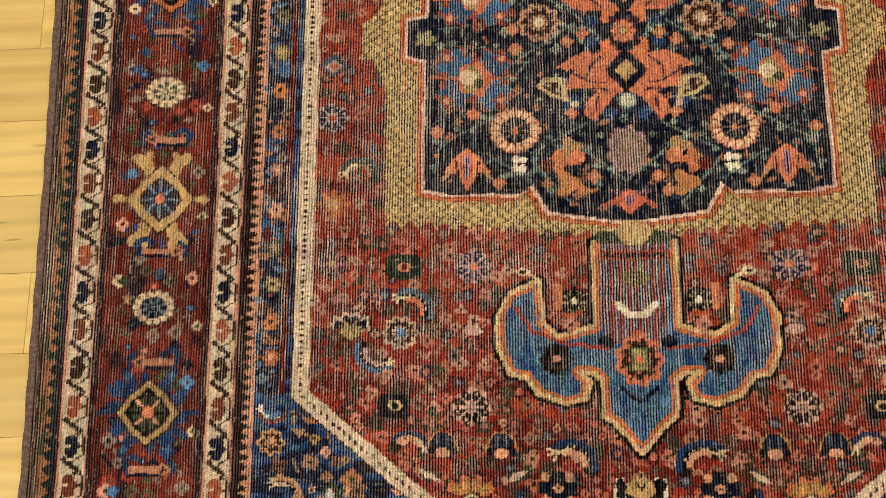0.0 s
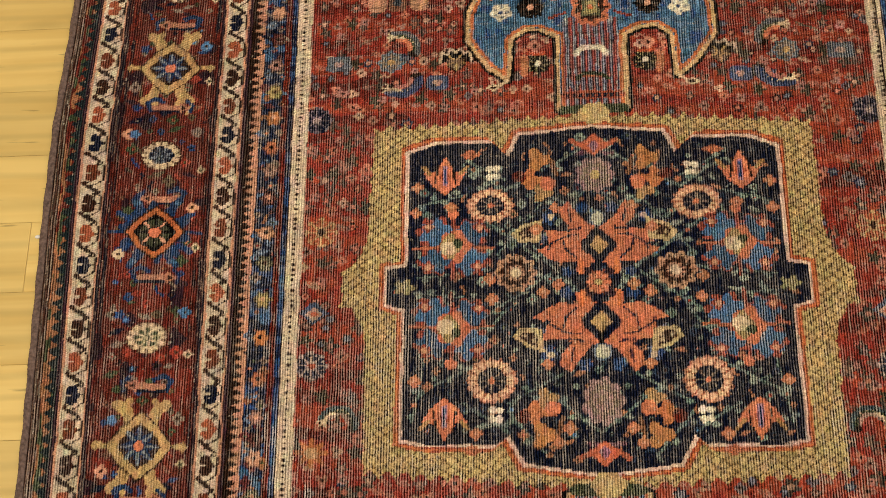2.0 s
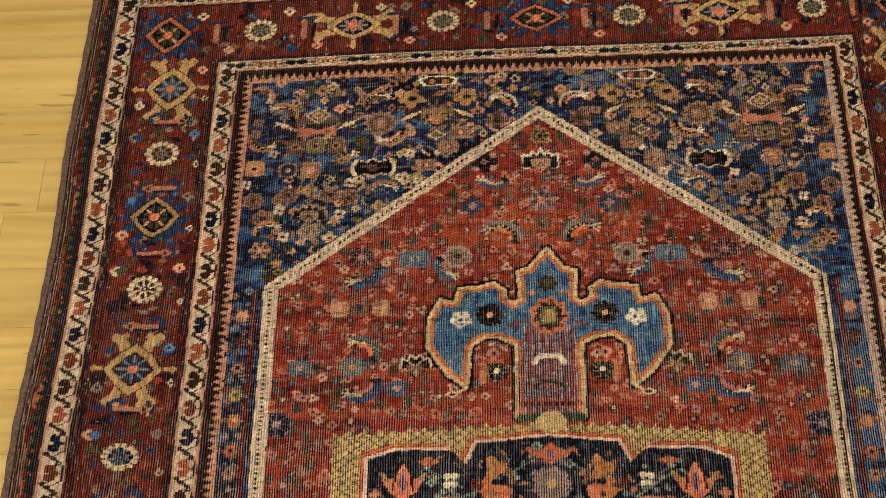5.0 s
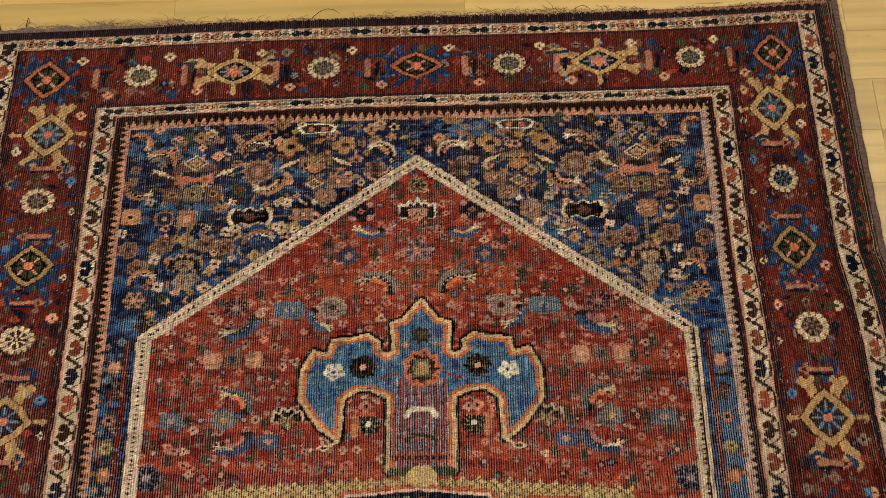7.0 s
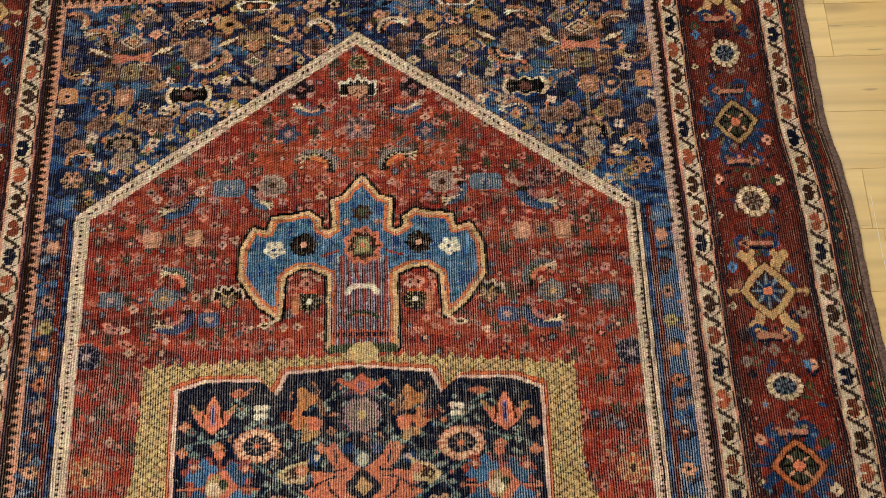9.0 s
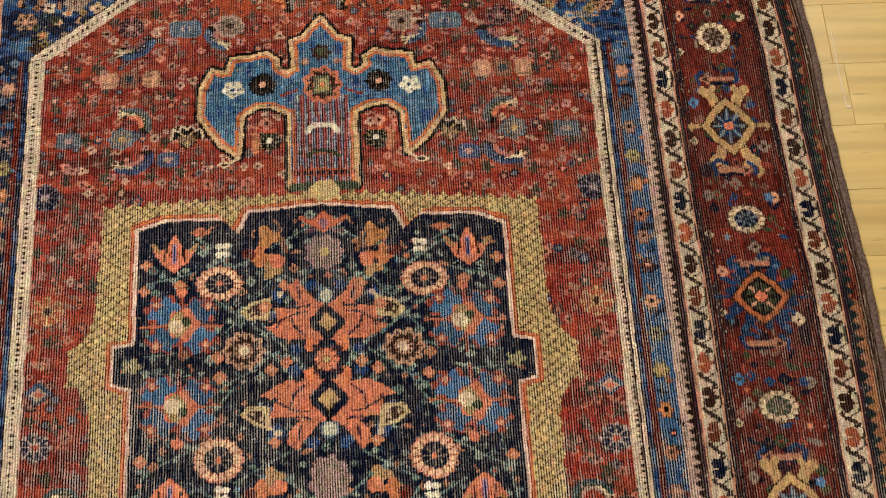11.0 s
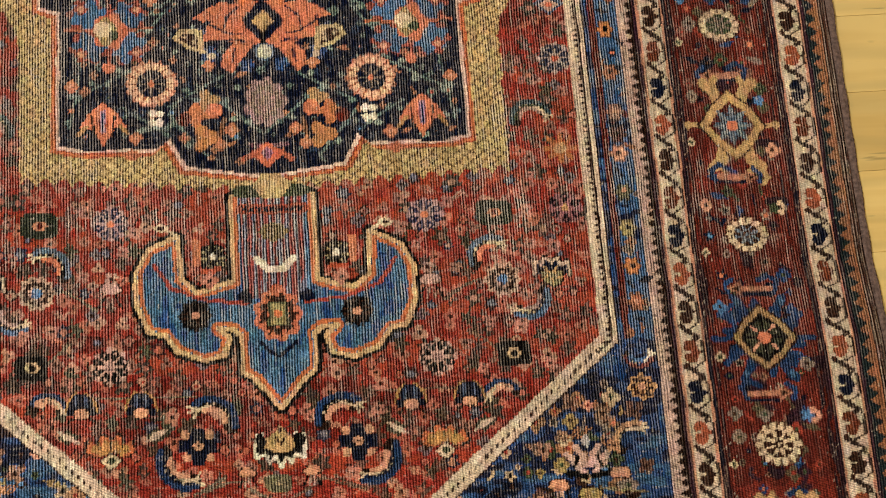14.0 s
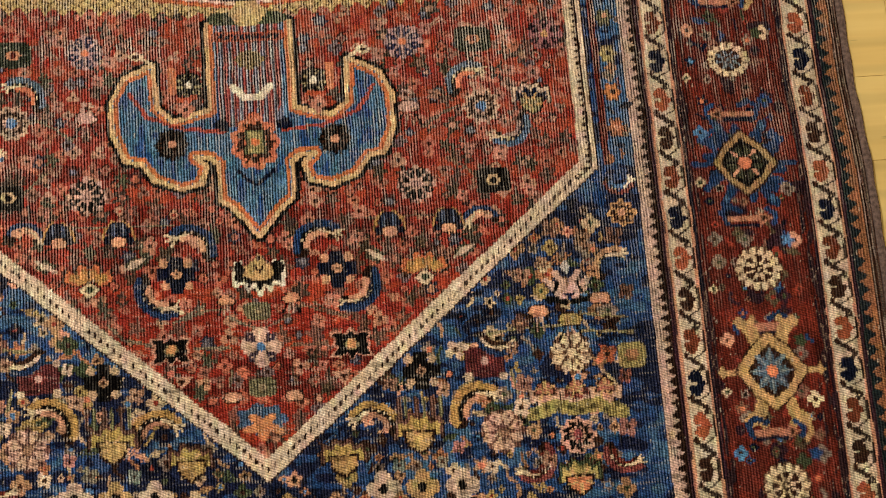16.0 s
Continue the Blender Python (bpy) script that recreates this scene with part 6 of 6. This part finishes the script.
X, Y, Z = lie(WU, WV)
Z = Z + rng.normal(0, 0.00012, Z.shape)
Z -= 0.0004 * (dye.mean(2) < 0.012)
verts = np.stack([X, Y, Z], -1).reshape(-1, 3)
jj, ii = np.meshgrid(np.arange(NV - 1), np.arange(NU - 1), indexing="ij")
first = (jj * NU + ii).ravel()
quads = np.stack([first, first + 1, first + NU + 1, first + NU], -1)
own, dyes = owner[:-1, :-1].ravel(), dye.reshape(-1, 3)
order = np.argsort(own, kind="stable")
bounds = np.searchsorted(own[order], np.arange(len(pieces) + 2))

rug = tagged(new("rug"), "worn antique red and blue knotted wool rug lying on the floor", "rug")
made = {0: rug}


weave = np.stack([WU, WV, full], -1).reshape(-1, 3)


def knots(name, faces, parent, label):
    """One mesh of the knots in faces, with their dyes."""
    q = quads[faces]
    used, index = np.unique(q, return_inverse=True)
    me = bpy.data.meshes.new(name)
    me.vertices.add(len(used))
    me.vertices.foreach_set("co", verts[used].astype(np.float32).ravel())
    me.loops.add(q.size)
    me.loops.foreach_set("vertex_index", index.ravel().astype(np.int32))
    me.polygons.add(len(q))
    me.polygons.foreach_set("loop_start", np.arange(0, q.size, 4, dtype=np.int32))
    me.update(calc_edges=True)
    layer = me.attributes.new("dye", "FLOAT_COLOR", "POINT")
    layer.data.foreach_set("color", np.concatenate([dyes[used], np.ones((len(used), 1))], 1).astype(np.float32).ravel())
    layer = me.attributes.new("weave", "FLOAT_VECTOR", "POINT")
    layer.data.foreach_set("vector", weave[used].astype(np.float32).ravel())
    for key, values in (("groove_shade", groove_shade), ("thread", thread)):
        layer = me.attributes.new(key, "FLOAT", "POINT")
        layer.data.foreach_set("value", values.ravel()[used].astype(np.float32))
    me.polygons.foreach_set("use_smooth", np.ones(len(q), bool))
    me.materials.append(WOOL)
    ob = new(name, me)
    ob.parent = parent
    return tagged(ob, label)


for n, (name, parent, label) in enumerate(pieces, 1):
    faces = order[bounds[n]:bounds[n + 1]]
    if len(faces):
        made[n] = knots(name, faces, made.get(parent, rug), label)

# foundation under the pile
bm = bmesh.new()
nu, nv = 60, 90
grid = []
for layer in (0, 1):
    rows = []
    for j in range(nv + 1):
        row = []
        for i in range(nu + 1):
            x, y, z = lie(-HALF_W + 2 * HALF_W * i / nu, V_LOW + (V_TOP - V_LOW) * j / nv)
            row.append(bm.verts.new((float(x), float(y), float(z) - 0.0013 if layer else FLOOR_Z + 0.0008)))
        rows.append(row)
    grid.append(rows)
for layer, rows in enumerate(grid):
    for j in range(nv):
        for i in range(nu):
            f = (rows[j][i], rows[j][i + 1], rows[j + 1][i + 1], rows[j + 1][i])
            bm.faces.new(f if layer else f[::-1])
rim = [(0, i) for i in range(nu)] + [(j, nu) for j in range(nv)] + [(nv, i) for i in range(nu, 0, -1)] + [(j, 0) for j in range(nv, 0, -1)]
for (a, b), (c, d) in zip(rim, rim[1:] + rim[:1]):
    bm.faces.new((grid[0][a][b], grid[0][c][d], grid[1][c][d], grid[1][a][b]))
part("foundation", bm, FOUNDATION, rug, "woven cotton foundation under the pile")

# overcast side bindings
for side in (-1, 1):
    bm = bmesh.new()
    n, k = 620, 8
    rings = []
    for j in range(n + 1):
        v = V_LOW + (V_TOP + 0.006 - V_LOW) * j / n
        x, y, z = (float(c) for c in lie(side * (HALF_W + 0.0044), v))
        r = 0.0042 * (1 + 0.07 * (j % 2)) * (1 + 0.10 * math.sin(j * 0.37))
        rings.append([bm.verts.new((x + 1.15 * r * math.cos(a), y, FLOOR_Z + 0.0042 + max(z, 0) + 0.9 * r * math.sin(a))) for a in (2 * math.pi * m / k for m in range(k))])
    for a, b in zip(rings, rings[1:]):
        for m in range(k):
            bm.faces.new((a[m], a[(m + 1) % k], b[(m + 1) % k], b[m]))
    part("selvedge", bm, BINDING, rug, "mauve-brown overcast side binding")


def strand(bm, pts, r):
    """A thin three-sided thread along points."""
    rings = []
    for k, p in enumerate(pts):
        q = r * (1 - 0.6 * k / (len(pts) - 1))
        rings.append([bm.verts.new(p + Vector((q * math.cos(a), 0.3 * q * math.cos(a), q * math.sin(a)))) for a in (0.5, 2.6, 4.7)])
    for a, b in zip(rings, rings[1:]):
        for m in range(3):
            bm.faces.new((a[m], a[(m + 1) % 3], b[(m + 1) % 3], b[m]))


rnd = random.Random(8)
for name, mat, count, label in (("dark_fringe", FRINGE_DARK, 1300, "frayed dark end knots"), ("tan_fringe", FRINGE_TAN, 1500, "frayed tan warp ends")):
    bm = bmesh.new()
    for _ in range(count):
        u = rnd.uniform(-HALF_W, HALF_W)
        long = rnd.uniform(0.002, 0.008) * (1.0 + 0.45 * math.sin(u * 11) + 0.3 * math.sin(u * 67)) + (0.008 if rnd.random() < 0.015 else 0)
        if name == "tan_fringe":
            long *= 1.7
        else:
            long *= 0.75
        x, y, z = (float(c) for c in lie(u, V_TOP - 0.003))
        a = rnd.gauss(0, 0.55)
        p = Vector((x, y, z - 0.0006))
        q = p + Vector((math.sin(a) * long * 0.5, long * 0.6, 0.001 * rnd.random()))
        e = p + Vector((math.sin(a * 1.6) * long, long, FLOOR_Z * rnd.random() * 0.7))
        strand(bm, [p, q, e], 0.0008)
    ob = part(name, bm, mat, rug, label)
    tagged(ob, kind="stuff")

# a remnant of the plain-woven end, folded out at one corner
bm = bmesh.new()
prev = None
for k in range(61):
    u = -HALF_W - 0.004 + 0.27 * k / 60
    x, y, z = (float(c) for c in lie(u, V_TOP - 0.004))
    tall = (0.012 + 0.004 * math.sin(k * 0.5) + 0.002 * math.sin(k * 1.9)) * min(1.0, (60 - k) / 20 + 0.15)
    ring = [bm.verts.new(c) for c in ((x, y, z + 0.0012), (x, y + tall * 0.6, z + 0.0015 + 0.0006 * math.sin(k * 0.8)), (x, y + tall, FLOOR_Z + 0.0022), (x, y + tall, FLOOR_Z + 0.0005), (x, y, FLOOR_Z + 0.0005))]
    if prev:
        for m in range(5):
            bm.faces.new((prev[m], ring[m], ring[(m + 1) % 5], prev[(m + 1) % 5]))
    prev = ring
part("kilim_end", bm, KILIM, rug, "grey-brown plain-woven remnant at the corner")

# loose threads that stick out from the end
bm = bmesh.new()
for u, dx, dy in ((-0.155, 0.045, 0.022), (-0.60, -0.008, 0.020), (0.22, 0.030, 0.016), (-0.565, 0.004, 0.028)):
    x, y, z = (float(c) for c in lie(u, V_TOP))
    strand(bm, [Vector((x + dx * f, y + dy * math.sin(f * 2.4), FLOOR_Z + 0.0015 + 0.004 * math.sin(f * 3.0))) for f in (0, 0.2, 0.4, 0.6, 0.8, 1.0)], 0.0009)
tagged(part("loose_thread", bm, FRINGE_DARK, rug, "dark loose threads"), kind="stuff")
# ---- floor strips ----
STRIP, GAP = 0.093, 0.0003
STRIP_Y0 = -0.002
lengths = (0.42, 0.54, 0.66, 0.78)
strip_mesh = {}
for n in lengths:
    bm = bmesh.new()
    box(bm, 0, 0, -0.011, n - GAP, STRIP - GAP, 0, 0.0003)
    me = bpy.data.meshes.new("strip")
    bm.to_mesh(me)
    bm.free()
    me.materials.append(WOOD)
    strip_mesh[n] = me
# strips whose butt joints show beside the rug
SEAMS = {6: -0.662, 5: -0.705, 0: -0.656, 8: 0.634, 7: 0.634, 4: 0.642, 3: 0.655, 2: 0.690}
rnd = random.Random(11)
far = bmesh.new()
for k in range(int((RY0 - STRIP_Y0) / STRIP), int((RY1 - STRIP_Y0) / STRIP)):
    x, y = -RX + rnd.uniform(-0.3, 0.0), STRIP_Y0 + k * STRIP
    if k in SEAMS:
        x = SEAMS[k] - 0.54 * (4 if SEAMS[k] < 0 else 6)
    while x < RX:
        n = 0.54 if k in SEAMS and x < 0.7 else rnd.choice(lengths)
        near = -0.85 <= y <= 1.12 and (y > 0.9 or x < -0.60 or x + n > 0.58) and -1.05 < x + n and x < 0.95
        if near:
            ob = new("strip", strip_mesh[n])
            ob.location, ob.parent = (x, y, FLOOR_Z), floor
        else:
            box(far, max(x, -RX), y, FLOOR_Z - 0.011, min(x + n - GAP, RX), y + STRIP - GAP, FLOOR_Z)
        x += n
tagged(part("far_strips", far, WOOD, floor), kind="stuff")

# a glint along a joint, built as pale slivers, and a fleck of lint beside the rug
bm = bmesh.new()
box(bm, 0.6466, 0.325, FLOOR_Z, 0.6474, 0.420, FLOOR_Z + 0.0003)
box(bm, 0.6474, 0.306, FLOOR_Z, 0.6482, 0.322, FLOOR_Z + 0.0003)
part("seam_glint", bm, plaster("pale_glint", (0.85, 0.80, 0.68)), floor, "pale slivers imitating a glint along a floor joint")
for x, y, r in ((-0.6465, 0.070, 0.0028), (0.650, 0.303, 0.0022)):
    bm = bmesh.new()
    bmesh.ops.create_icosphere(bm, subdivisions=2, radius=r)
    for v in bm.verts:
        v.co = Vector((v.co.x * 1.2, v.co.y * 0.8, v.co.z * 0.5)) * (1 + 0.25 * noise.noise(v.co * 900))
    ob = part("lint", bm, plaster("white_lint", (0.88, 0.86, 0.80)))
    ob.location = (x, y, FLOOR_Z + r * 0.42)
    tagged(ob, "tiny white fleck of lint on the wooden floor", "lint")
